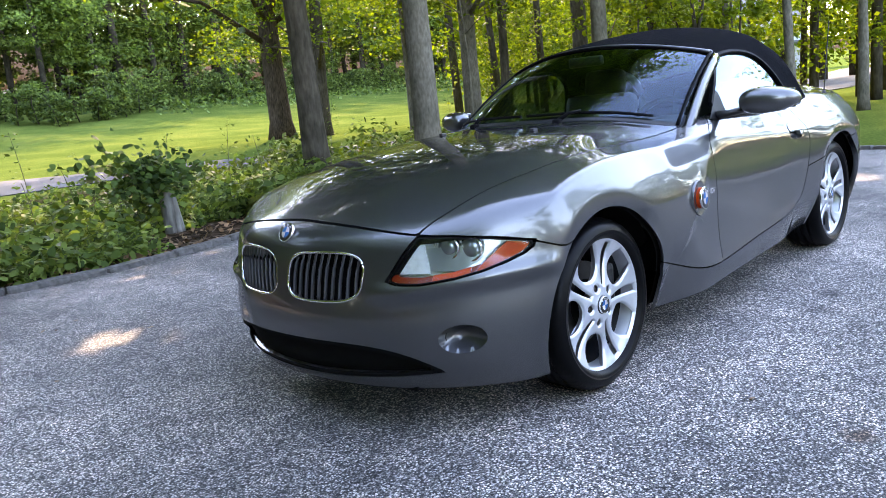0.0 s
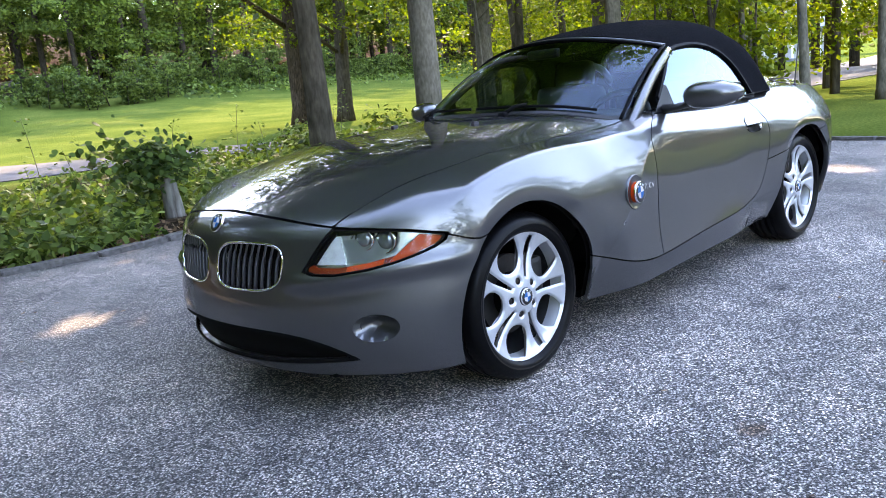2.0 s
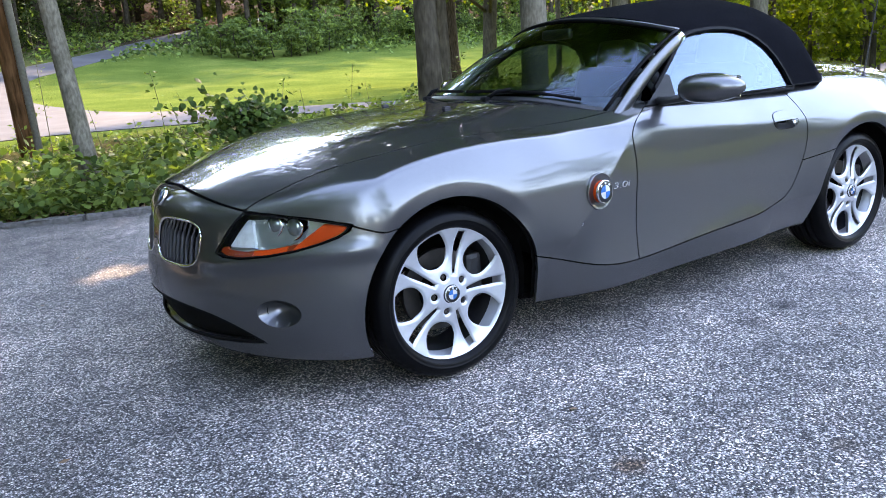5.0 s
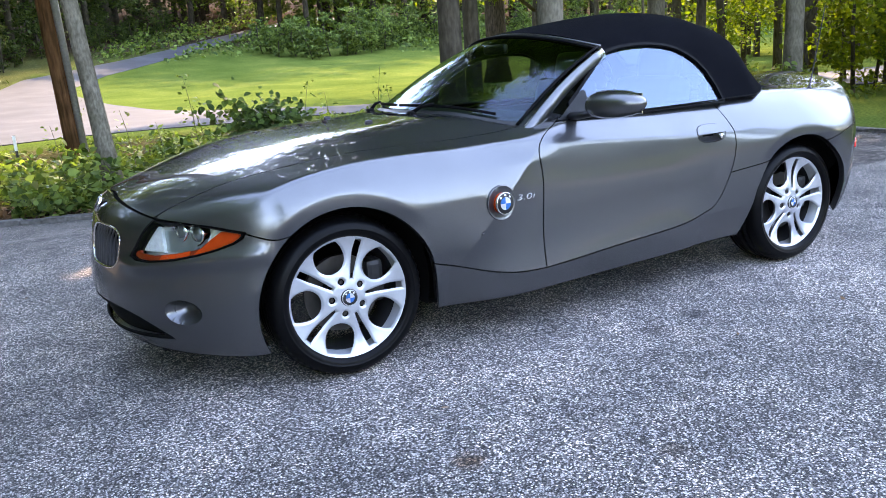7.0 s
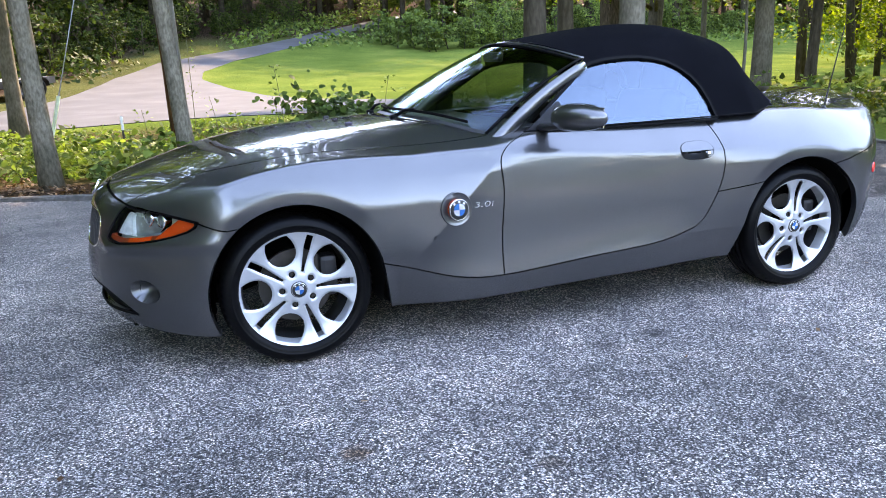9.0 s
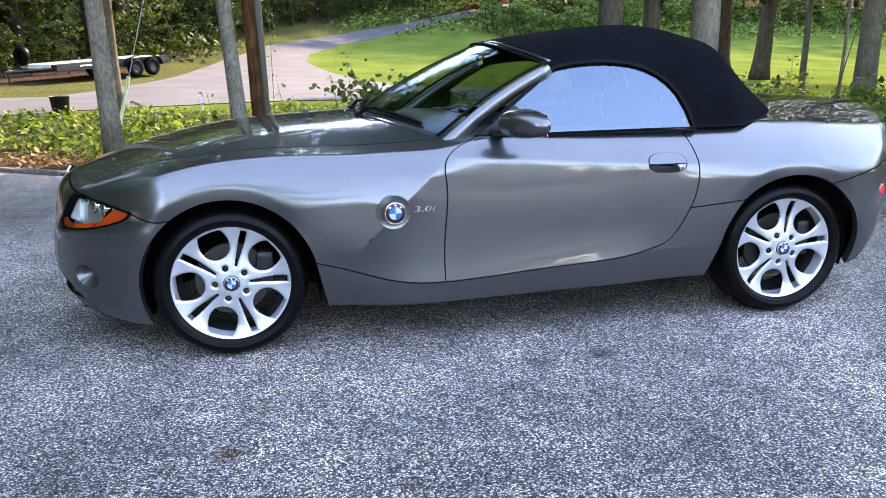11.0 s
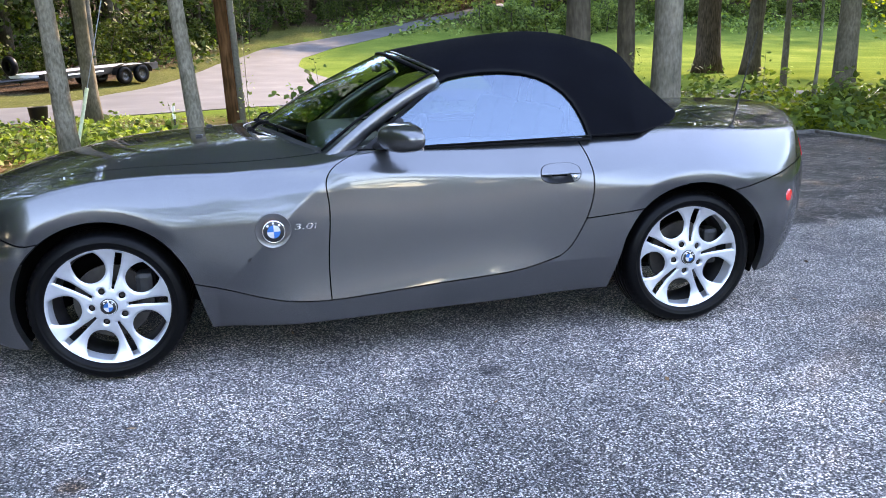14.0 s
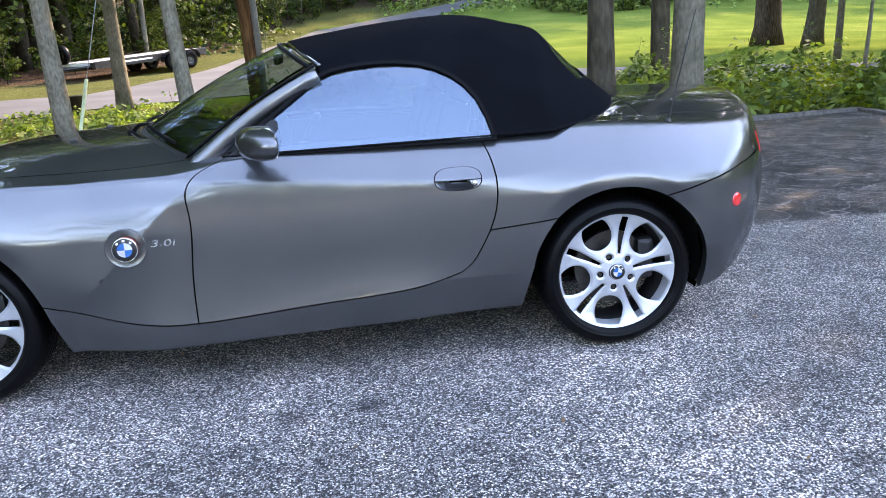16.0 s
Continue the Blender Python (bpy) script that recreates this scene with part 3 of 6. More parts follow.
verge_ = np.clip((16.0 - P_[:, 1]) / 2.0, 0, 1) * np.clip((8.2 - P_[:, 0]) / 1.0, 0, 1) * (o_ > 0) * 0.75
att = ground.data.attributes.new("earth", "FLOAT", "POINT")
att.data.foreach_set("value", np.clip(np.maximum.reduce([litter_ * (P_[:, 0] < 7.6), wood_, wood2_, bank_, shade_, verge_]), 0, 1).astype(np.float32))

# drive
P_, Q_ = sheet(np.arange(-9, 8.6, 0.2), np.arange(-26, 11.1, 0.2), lambda x, y: 0.0 * x)
S_ = (P_, np.tile((0.0, 0.0, 1.0), (len(P_), 1)), np.concatenate([Q_[:, [0, 1, 2]], Q_[:, [0, 2, 3]]]))
S_ = clip(S_, lambda x, y, z: on_drive(x, y))
drive = panel("drive_pavement", S_, ASPHALT, None, "", 0.08)
tagged(drive, "worn grey asphalt drive with pale exposed stones", "drive", kind="structure")

# lane
P_, Q_ = sheet(np.arange(-40, 81, 0.8), np.arange(2, 86, 0.8), lambda x, y: height(x, y) + 0.02)
S_ = (P_, np.tile((0.0, 0.0, 1.0), (len(P_), 1)), np.concatenate([Q_[:, [0, 1, 2]], Q_[:, [0, 2, 3]]]))
S_ = clip(S_, lambda x, y, z: poly_dist(x, y, LANE_EDGE))
lane_ob = panel("lane_road", S_, LANE, None, "", 0.12)
tagged(lane_ob, "pale worn lane forking round a lawn and climbing", "road", kind="structure")


def kerb_run(name, pts, label):
    """Weathered edging in short lengths, laid end to end."""
    top = tagged(thing(name, label, "kerb"), kind="structure")
    rng = random.Random(5)
    dense = []
    for (ax, ay), (bx, by) in zip(pts[:-1], pts[1:]):
        n = max(1, round(math.hypot(bx - ax, by - ay) / 0.9))
        for i in range(n):
            dense.append((ax + (bx - ax) * i / n, ay + (by - ay) * i / n))
    dense.append(pts[-1])
    for (ax, ay), (bx, by) in zip(dense[:-1], dense[1:]):
        L = math.hypot(bx - ax, by - ay)
        bm = bm_box((L - 0.008, 0.11, 0.13), bevel=0.018)
        bmesh.ops.subdivide_edges(bm, edges=[e for e in bm.edges if e.calc_length() > 0.4], cuts=4)
        for v in bm.verts:
            v.co += Vector((0, rng.uniform(-0.008, 0.008), rng.uniform(-0.006, 0.006)))
        ob = part("kerb_length", bm, KERBSTONE, top)
        ob.matrix_basis = pose((ax + bx) / 2, (ay + by) / 2, -0.018 + rng.uniform(-0.006, 0.006), 0, rng.uniform(-1.0, 1.0), math.degrees(math.atan2(by - ay, bx - ax)))
    return top


kerb_run("kerb_1", [p for p in KERB if p[0] > -9], "weathered grey edging between the drive and the planted verge")
kerb_run("kerb_2", KERB_SIDE, "weathered grey edging between the drive and the side lawn")

# ---- the roadster: forward is -x, the near side is -y; front axle at x = 0 ----
WB, HUB = 2.495, 0.312
sill_z = spline([(0.30, 0.405), (0.354, 0.389), (0.482, 0.349), (0.624, 0.305), (0.769, 0.281), (0.90, 0.278), (1.066, 0.287), (1.319, 0.307), (1.576, 0.324), (1.733, 0.344), (1.864, 0.380)])
door_rear = spline([(0.25, 1.66), (0.33, 1.76), (0.380, 1.864), (0.456, 1.939), (0.570, 1.995), (0.747, 2.014), (0.822, 1.998), (0.889, 1.967)])
door_front = spline([(0.20, 0.877), (0.48, 0.877), (0.70, 0.887), (0.80, 0.902), (0.83, 0.940), (0.86, 1.010), (0.90, 1.12)])
crease_z = spline([(-0.60, 0.66), (-0.36, 0.745), (-0.19, 0.785), (0.0, 0.808), (0.36, 0.818), (0.6, 0.811), (0.91, 0.798), (1.31, 0.772), (1.74, 0.742), (2.1, 0.74), (2.5, 0.78), (2.8, 0.77), (3.1, 0.72)])
half_w = spline([(-0.7, 0.78), (-0.36, 0.798), (0.0, 0.815), (0.4, 0.818), (0.66, 0.818), (0.9, 0.808), (1.4, 0.800), (1.9, 0.803), (2.2, 0.818), (2.5, 0.835), (2.75, 0.825), (3.0, 0.785), (3.3, 0.70)])
TOP_W = (0.0, 0.25, 0.45, 0.60, 0.70, 0.78, 0.86)
TOP = {
    -0.80: (0.680, 0.670, 0.630, 0.585, 0.545, 0.50, 0.44),
    -0.60: (0.752, 0.744, 0.706, 0.668, 0.636, 0.588, 0.52),
    -0.40: (0.815, 0.809, 0.788, 0.762, 0.736, 0.694, 0.62),
    -0.20: (0.862, 0.857, 0.841, 0.814, 0.791, 0.770, 0.740),
    0.00: (0.893, 0.889, 0.873, 0.844, 0.822, 0.805, 0.785),
    0.40: (0.922, 0.918, 0.898, 0.860, 0.832, 0.813, 0.795),
    0.80: (0.940, 0.936, 0.916, 0.876, 0.842, 0.812, 0.775),
    1.20: (0.915, 0.914, 0.910, 0.902, 0.890, 0.850, 0.79),
    1.60: (0.905, 0.905, 0.904, 0.902, 0.890, 0.860, 0.82),
    2.00: (0.905, 0.905, 0.904, 0.902, 0.888, 0.862, 0.83),
    2.30: (0.930, 0.929, 0.922, 0.906, 0.890, 0.862, 0.82),
    2.60: (0.955, 0.950, 0.928, 0.902, 0.885, 0.865, 0.84),
    2.90: (0.965, 0.958, 0.926, 0.886, 0.862, 0.845, 0.82),
    3.15: (0.955, 0.945, 0.912, 0.872, 0.842, 0.820, 0.80),
    3.40: (0.940, 0.932, 0.900, 0.856, 0.822, 0.795, 0.77),
}
top_rows = [spline([(x, TOP[x][i]) for x in sorted(TOP)]) for i in range(len(TOP_W))]
_n = len(TOP_W)
_basis = [spline([(w, 1.0 if j == i else 0.0) for j, w in enumerate(TOP_W)]) for i in range(_n)]
nose_x = spline([(0.10, -0.70), (0.18, -0.765), (0.25, -0.805), (0.33, -0.822), (0.42, -0.820), (0.50, -0.806), (0.60, -0.787), (0.69, -0.757), (0.76, -0.72)])
tail_x = spline([(0.18, 3.18), (0.24, 3.235), (0.35, 3.295), (0.50, 3.330), (0.65, 3.335), (0.75, 3.315), (0.85, 3.28), (0.93, 3.25), (1.0, 3.22)])
floor_z = spline([(-0.9, 0.17), (-0.5, 0.15), (-0.3, 0.15), (0.38, 0.172), (0.8, 0.178), (1.3, 0.188), (1.8, 0.195), (2.1, 0.19), (2.8, 0.21), (3.4, 0.25)])


def top_z(x, w):
    w = np.minimum(w, 0.95)
    return sum(r(x) * b(w) for r, b in zip(top_rows, _basis))


SEAM = [0]        # 1: the skin above the sill seam carried on, -1: the sill carried on


def side_w(x, z):
    zs = np.where(x < 0.42, 0.30 + 0.07 * step(0.30, 0.42, x), sill_z(np.clip(x, 0.42, 1.80)))
    zc = crease_z(x)
    t = (z - zs) / np.maximum(zc - zs, 0.2)
    base = half_w(x)
    mid = step(0.42, 0.80, x) * (1 - step(1.55, 2.15, x))
    flare = 0.018 * (np.clip(1 - t / 0.45, 0, 1.15) ** 2 if SEAM[0] >= 0 else np.clip(1 - np.maximum(t, 0) / 0.45, 0, 1) ** 2 * (t > 0) + 1.0 * (t <= 0)) - 0.15 * np.maximum(0, np.minimum(z, zc) - zs - 0.12) ** 2
    hollow = 0.014
    y = base + mid * (flare + hollow - 0.010)
    # plain bulge away from the doors
    y = y + (1 - mid) * (0.010 - 0.055 * np.maximum(0, 0.45 - t) ** 2 - 0.02 * np.maximum(0, t - 0.7) ** 2)
    # the upper flank leans in over both axles
    y = y - 0.78 * np.maximum(0, z - 0.62) ** 1.5 * (1 - step(0.55, 1.0, x)) - 1.75 * np.maximum(0, z - 0.66) ** 1.6 * step(1.70, 2.50, x)
    y = y - 0.37 * (z - zc + np.sqrt((z - zc) ** 2 + 0.010 ** 2)) * step(0.72, 0.98, x) * (1 - step(1.70, 2.50, x))
    # below the sill seam the flank tucks under
    y = y - (0.003 * step(-0.006, 0.010, zs - z) * (SEAM[0] == 0) + (0.24 * np.maximum(zs - z, 0) ** 1.15 if SEAM[0] <= 0 else 0.0)) * step(0.30, 0.36, x) * (1 - step(2.1, 2.2, x))
    # slanting fold from the windscreen pillar down through the badge
    xd = 0.44 + (z - 0.36) * 1.045
    ahead = xd - x
    soft = np.sqrt(ahead ** 2 + 0.006 ** 2)
    fold = 0.015 * np.exp(-soft / np.where(ahead > 0, 0.22, 0.085)) * step(0.34, 0.45, z) * (1 - step(0.72, 0.80, z))
    y = y + fold
    # wheel arch flares
    for cx, r0, r1, amp in ((0.0, 0.402, 0.62, 0.009), (WB, 0.408, 0.72, 0.006)):
        r = np.hypot(x - cx, z - HUB)
        y = y + amp * (1 - step(r0, r1, r)) * step(0.25, 0.5, z)
        lip = 0.5 * (r0 - r + np.sqrt((r0 - r) ** 2 + 0.009 ** 2)) - 0.0005
        y = y - 0.30 * np.minimum(lip, 0.07) * step(0.45, 0.85, (z - HUB) / np.maximum(r, 0.1))
    # lower bumper corners tuck in
    y = y - 0.10 * np.maximum(0, 0.40 - z) * (step(0.15, 0.35, -x) + step(WB + 0.2, WB + 0.4, x))
    return y


def plan_nose(w):
    return 0.45 * w ** 2 + 0.45 * w ** 4


def body_field(x, y, z):
    w = np.sqrt(y * y + 1e-8)
    side = (w - side_w(x, z)) * 0.97
    top = (z - top_z(x, w)) * 0.93
    ledge = 0.023 * np.exp(-((z - 0.505 - 0.10 * np.maximum(0, w - 0.45)) / 0.030) ** 2) * step(0.32, 0.50, w)
    front = (nose_x(z) + plan_nose(w) - ledge - x) * 0.85
    rear = (x - tail_x(z) + 0.30 * w ** 2 + 0.47 * w ** 4) * 0.85
    f = smax(side, top, 0.024 - 0.012 * step(-0.6, -0.3, x))
    f = smax(f, front, 0.045)
    f = smax(f, rear, 0.040)
    return smax(f, floor_z(x) - z, 0.02)


body = surface_net(body_field, (-0.88, -0.92, 0.08), (3.42, 0.92, 1.02), 0.0115)
car = thing("roadster", "dark grey metallic roadster with closed black canvas top on asphalt", "car", (0, 0, 0))


def inside(poly):
    """Metres inside a convex outline given in (across, up)."""
    poly = np.array(poly, float)
    area = sum(a[0] * b[1] - b[0] * a[1] for a, b in zip(poly, np.roll(poly, -1, 0)))
    def f(u, v):
        d = 1e9
        for a, b in zip(poly, np.roll(poly, -1, 0)):
            e = (b - a) / np.linalg.norm(b - a)
            d = np.minimum(d, (e[0] * (v - a[1]) - e[1] * (u - a[0])) * (1 if area > 0 else -1))
        return d
    return f


GAP = 0.0029
arch_f = lambda x, z: np.where((z < 0.38) & (x > 0), x - 0.3454 - 0.21 * (0.38 - z), np.hypot(x, z - HUB) - 0.352)
arch_r = lambda x, z: np.where((z < 0.43) & (x < WB), WB - 0.336 - 0.21 * (0.43 - z) - x, np.hypot(x - WB, z - HUB) - 0.356)
bump_z = spline([(0.0, 0.722), (0.25, 0.710), (0.40, 0.690), (0.503, 0.674), (0.60, 0.662), (0.70, 0.645), (0.763, 0.622), (0.815, 0.588), (0.86, 0.55)])
hood_w = spline([(-0.60, 0.503), (-0.40, 0.572), (-0.20, 0.622), (0.0, 0.645), (0.4, 0.657), (0.8, 0.661), (1.0, 0.662)])
cowl_x = lambda w: 0.60 + 0.72 * w ** 2.2
lamp_in = inside([(0.425, 0.540), (0.500, 0.672), (0.59, 0.665), (0.68, 0.650), (0.768, 0.624), (0.765, 0.604), (0.748, 0.585), (0.715, 0.566), (0.67, 0.548), (0.61, 0.534), (0.53, 0.525), (0.46, 0.529)])
fog_in = lambda w, z: (1 - np.hypot((w - 0.618) / 0.056, (z - 0.339) / 0.048)) * 0.048
def kidney_in(w, z):
    u = (w - 0.190 - 0.10 * (z - 0.55)) / 0.158; v = (z - 0.552) / 0.080
    return (1 - (np.abs(u) ** 3.4 + np.abs(v) ** 3.4) ** (1 / 3.4)) * 0.08
HX, HZ = 1.872, 0.738
handle_in = lambda x, z: (1 - (np.abs((x - HX) / 0.090) ** 3 + np.abs((z - HZ) / 0.042) ** 2.6) ** 0.36) * 0.042
def intake_in(w, z):
    top = 0.345 - 0.02 * (w / 0.55) ** 2 - 0.085 * (w / 0.55) ** 6
    low = 0.205 + 0.02 * (w / 0.55) ** 2
    return np.minimum(np.minimum(top - z, z - low), 0.9 * (0.57 - w))


def carried(S, side):
    """Shades a piece as its own face carried on past the seam that bounds it."""
    P, N, T = S
    SEAM[0], d = side, 2e-4
    g = np.stack([(body_field(*(P + d * e).T) - body_field(*(P - d * e).T)) for e in np.eye(3)], 1)
    SEAM[0] = 0
    return P, g / np.maximum(np.linalg.norm(g, axis=1), 1e-9)[:, None], T


def cut(S, *fs):
    for f in fs:
        S = clip(S, f)
    return S


A = np.abs
fender_gap = lambda x, z: np.minimum(arch_f(x, z), arch_r(x, z))
is_bumper = lambda x, y, z: np.minimum(bump_z(A(y)) - z, -0.12 - x)
hood_f = lambda x, y, z: np.minimum(np.minimum(hood_w(x) - A(y), cowl_x(A(y)) - x), np.where(x < -0.12, z - bump_z(A(y)), 1.0))

# front bumper skin with its openings
fb = cut(body, lambda x, y, z: is_bumper(x, y, z) - GAP, lambda x, y, z: arch_f(x, z), lambda x, y, z: z - floor_z(x) - 0.004)
fb = cut(fb, lambda x, y, z: -lamp_in(A(y), z) - GAP, lambda x, y, z: -fog_in(A(y), z), lambda x, y, z: -kidney_in(A(y), z), lambda x, y, z: -intake_in(A(y), z))
panel("front_bumper", fb, PAINT, car, "", 0.03)
panel("hood", cut(body, lambda x, y, z: hood_f(x, y, z) - GAP, lambda x, y, z: z - 0.5), PAINT, car, "", 0.02)
for s, side_name in ((-1, "near"), (1, "far")):
    half = clip(body, lambda x, y, z: s * y)
    flank = cut(half, lambda x, y, z: z - floor_z(x) - 0.004, lambda x, y, z: fender_gap(x, z))
    fen = cut(flank, lambda x, y, z: -hood_f(x, y, z) - GAP, lambda x, y, z: -is_bumper(x, y, z) - GAP, lambda x, y, z: door_front(z) - x - GAP,
              lambda x, y, z: np.where(x > 0.25, z - sill_z(x) - GAP, 1.0), lambda x, y, z: np.maximum(hood_w(x) + 0.0 < A(y), x < 0.3) - 0.5, lambda x, y, z: np.where(x < 0.3, 1.0, A(y) - hood_w(x)), lambda x, y, z: x + 0.70)
    fen = cut(fen, lambda x, y, z: -lamp_in(A(y), z) * (x < -0.12) - np.where(x < -0.12, GAP, -1.0))
    panel("front_fender", carried(fen, 1), PAINT, car, "", 0.012)
    door = cut(flank, lambda x, y, z: x - door_front(z) - GAP, lambda x, y, z: door_rear(z) - x - GAP, lambda x, y, z: np.where(x < 1.88, z - sill_z(np.minimum(x, 1.864)) - GAP, 1.0), lambda x, y, z: A(y) - 0.665, lambda x, y, z: -handle_in(x, z))
    panel("door", carried(door, 1), PAINT, car, "", 0.012)
    seam_r = lambda x, y, z: 0.538 + 0.10 * (x - 1.971) - z
    below = lambda x, y, z: np.where(x < 1.864, np.minimum(sill_z(x), 0.45) - z, np.minimum(seam_r(x, y, z), x - door_rear(np.clip(z, 0.25, 0.9))))
    sill = cut(flank, lambda x, y, z: np.minimum(x - 0.2, 2.5 - x), lambda x, y, z: below(x, y, z) - GAP)
    panel("side_sill", carried(sill, -1), PAINT, car, "", 0.012)
    rb_z = lambda x: 0.632 + 0.27 * (x - 2.715) - 0.10 * np.maximum(0, x - 3.0)
    quarter = cut(flank, lambda x, y, z: np.where(x < 2.3, x - door_rear(z) - GAP, 1.0), lambda x, y, z: np.where(x < WB, -seam_r(x, y, z) - GAP, 1.0),
                  lambda x, y, z: np.where(x > WB, z - rb_z(x) - GAP, 1.0), lambda x, y, z: A(y) - np.interp(x, [1.9, 2.4, 2.6, 2.62, 3.5], [0.665, 0.62, 0.58, 0.56, 0.56]) - GAP)
    panel("rear_fender", quarter, PAINT, car, "", 0.012)
rb = cut(body, lambda x, y, z: x - WB, lambda x, y, z: rb_z(x) - z - GAP, lambda x, y, z: arch_r(x, z), lambda x, y, z: z - floor_z(x) - 0.004)
panel("rear_bumper", rb, PAINT, car, "", 0.03)
boot = cut(body, lambda x, y, z: x - 2.30, lambda x, y, z: np.interp(x, [1.9, 2.4, 2.6, 2.62, 3.5], [0.665, 0.62, 0.58, 0.56, 0.56]) - A(y) - GAP, lambda x, y, z: z - rb_z(x) - GAP)
deck = cut(boot, lambda x, y, z: 2.66 - x - GAP)
panel("deck_panel", deck, PAINT, car, "", 0.012)
panel("boot_lid", cut(boot, lambda x, y, z: x - 2.66 - GAP), PAINT, car, "", 0.012)
# dark lining under the skin, so that gaps and openings read as depth
inner = (body[0] - 0.028 * body[1], body[1], body[2])
inner = cut(inner, lambda x, y, z: fender_gap(x, z) + 0.004, lambda x, y, z: np.maximum(np.maximum(0.70 - x, x - 2.45), np.maximum(A(y) - 0.655, 0.75 - z)))
inner = cut(inner, lambda x, y, z: np.maximum(-lamp_in(A(y), z) + 0.01, x + 0.12), lambda x, y, z: np.maximum(-fog_in(A(y), z), x + 0.12), lambda x, y, z: np.maximum(-kidney_in(A(y), z), x + 0.5))
mesh_object("inner_body", inner[0], inner[2], MATTBLACK, car)

# soft top, side windows and windscreen share one cabin shell
roof_z = spline([(1.15, 1.235), (1.25, 1.262), (1.35, 1.280), (1.45, 1.294), (1.605, 1.314), (1.78, 1.331), (1.95, 1.338), (2.10, 1.322), (2.24, 1.288), (2.325, 1.266), (2.36, 1.246), (2.40, 1.208), (2.508, 1.100), (2.643, 0.985), (2.78, 0.875)])
header_x = lambda w: 1.245 + 0.41 * w ** 2


def cabin_field(x, y, z):
    w = np.sqrt(y * y + 1e-8)
    xx = x + 0.33 * step(1.95, 2.35, x) * w ** 2
    top = (z - roof_z(xx) + 0.28 * w ** 2 + 0.045 * (w / 0.60) ** 6) * 0.9
    side = (w - (0.724 - 0.42 * (z - 0.87) - 0.30 * np.maximum(0, z - 1.0) ** 2)) * 0.93
    return smax(smax(top, side, 0.060), 0.80 - z, 0.01)


shell = surface_net(cabin_field, (1.10, -0.76, 0.78), (2.86, 0.76, 1.38), 0.0125)
win_in = inside([(1.030, 0.872), (1.385, 1.128), (1.43, 1.146), (1.503, 1.159), (1.600, 1.166), (1.680, 1.165), (1.764, 1.155), (1.830, 1.136), (1.885, 1.108), (1.935, 1.070), (1.975, 1.020), (2.008, 0.950), (2.030, 0.872)])
rear_in = lambda w, x: (1 - ((w / 0.42) ** 4 + ((x - 2.42) / 0.10) ** 4) ** 0.25) * 0.1
fabric = cut(shell, lambda x, y, z: x - header_x(A(y)) - 0.012, lambda x, y, z: -win_in(x, z) - 0.004, lambda x, y, z: z - np.where(x < 1.97, 0.90, top_z(x, A(y)) - 0.004),
             lambda x, y, z: np.where(x < 1.40, z - 1.145, 1.0), lambda x, y, z: 2.66 - x, lambda x, y, z: np.maximum(-rear_in(A(y), x), 1.05 - z + 0.0 * x))
panel("soft_top", fabric, FABRIC, car, "taut black canvas folding top", 0.015)
for s in (-1, 1):
    sh = clip(shell, lambda x, y, z: s * y)
    panel("side_window", cut(sh, lambda x, y, z: win_in(x, z) + 0.004, lambda x, y, z: z - 0.868), SIDE_GLASS, car, "side window mirroring the sky", 0.004, -0.010)
    panel("window_seal", cut(sh, lambda x, y, z: win_in(x, z) + 0.008, lambda x, y, z: 0.004 - win_in(x, z), lambda x, y, z: z - 0.866), SEAL, car, "", 0.02, 0.004)
    belt = [Vector((1.02 + 1.01 * k / 24, s * (0.724 + 0.004), 0.874 + 0.009 * k / 24)) for k in range(25)]
    part("belt_seal", tube(belt, 0.0038, 8, flat=0.9), SEAL, car, smooth=True)
rg = cut(shell, lambda x, y, z: rear_in(A(y), x) + 0.006, lambda x, y, z: z - 0.98)
panel("rear_window", rg, SIDE_GLASS, car, "", 0.004, -0.006)


def hem(points, r, name, mat):
    return part(name, tube(points, r, 8), mat, car, smooth=True)


# piping where the canvas meets the body
for s in (-1, 1):
    pts = []
    for k in range(28):
        x = 2.02 + 0.60 * k / 27
        lo, hi = 0.0, 0.76
        for _ in range(30):
            m = 0.5 * (lo + hi)
            v = cabin_field(np.array(x), np.array(m), top_z(np.array(x), np.array(m)))
            lo, hi = (m, hi) if v < 0 else (lo, m)
        pts.append(Vector((x, s * lo, float(top_z(np.array(x), np.array(lo))) + 0.003)))
    hem([p + Vector((0, 0, -0.002)) for p in pts if abs(p.y) > 0.02], 0.0026, "canvas_hem", SEAL)

# windscreen with its frame
def screen_point(u, v):
    """u from -1 to 1 across, v from 0 to 1 up."""
    wb, wt = 0.640 * abs(u), 0.580 * abs(u)
    b = Vector((0.615 + 0.72 * wb ** 2.2, 0.640 * u, float(top_z(np.array(0.615 + 0.72 * wb ** 2.2), np.array(wb))) + 0.004))
    t = Vector((float(header_x(wt)), 0.580 * u, 1.262 - 0.26 * wt ** 2.0))
    p = b.lerp(t, v)
    p += Vector((-0.55, 0, 0.83)) * 0.020 * math.sin(math.pi * v)
    return p


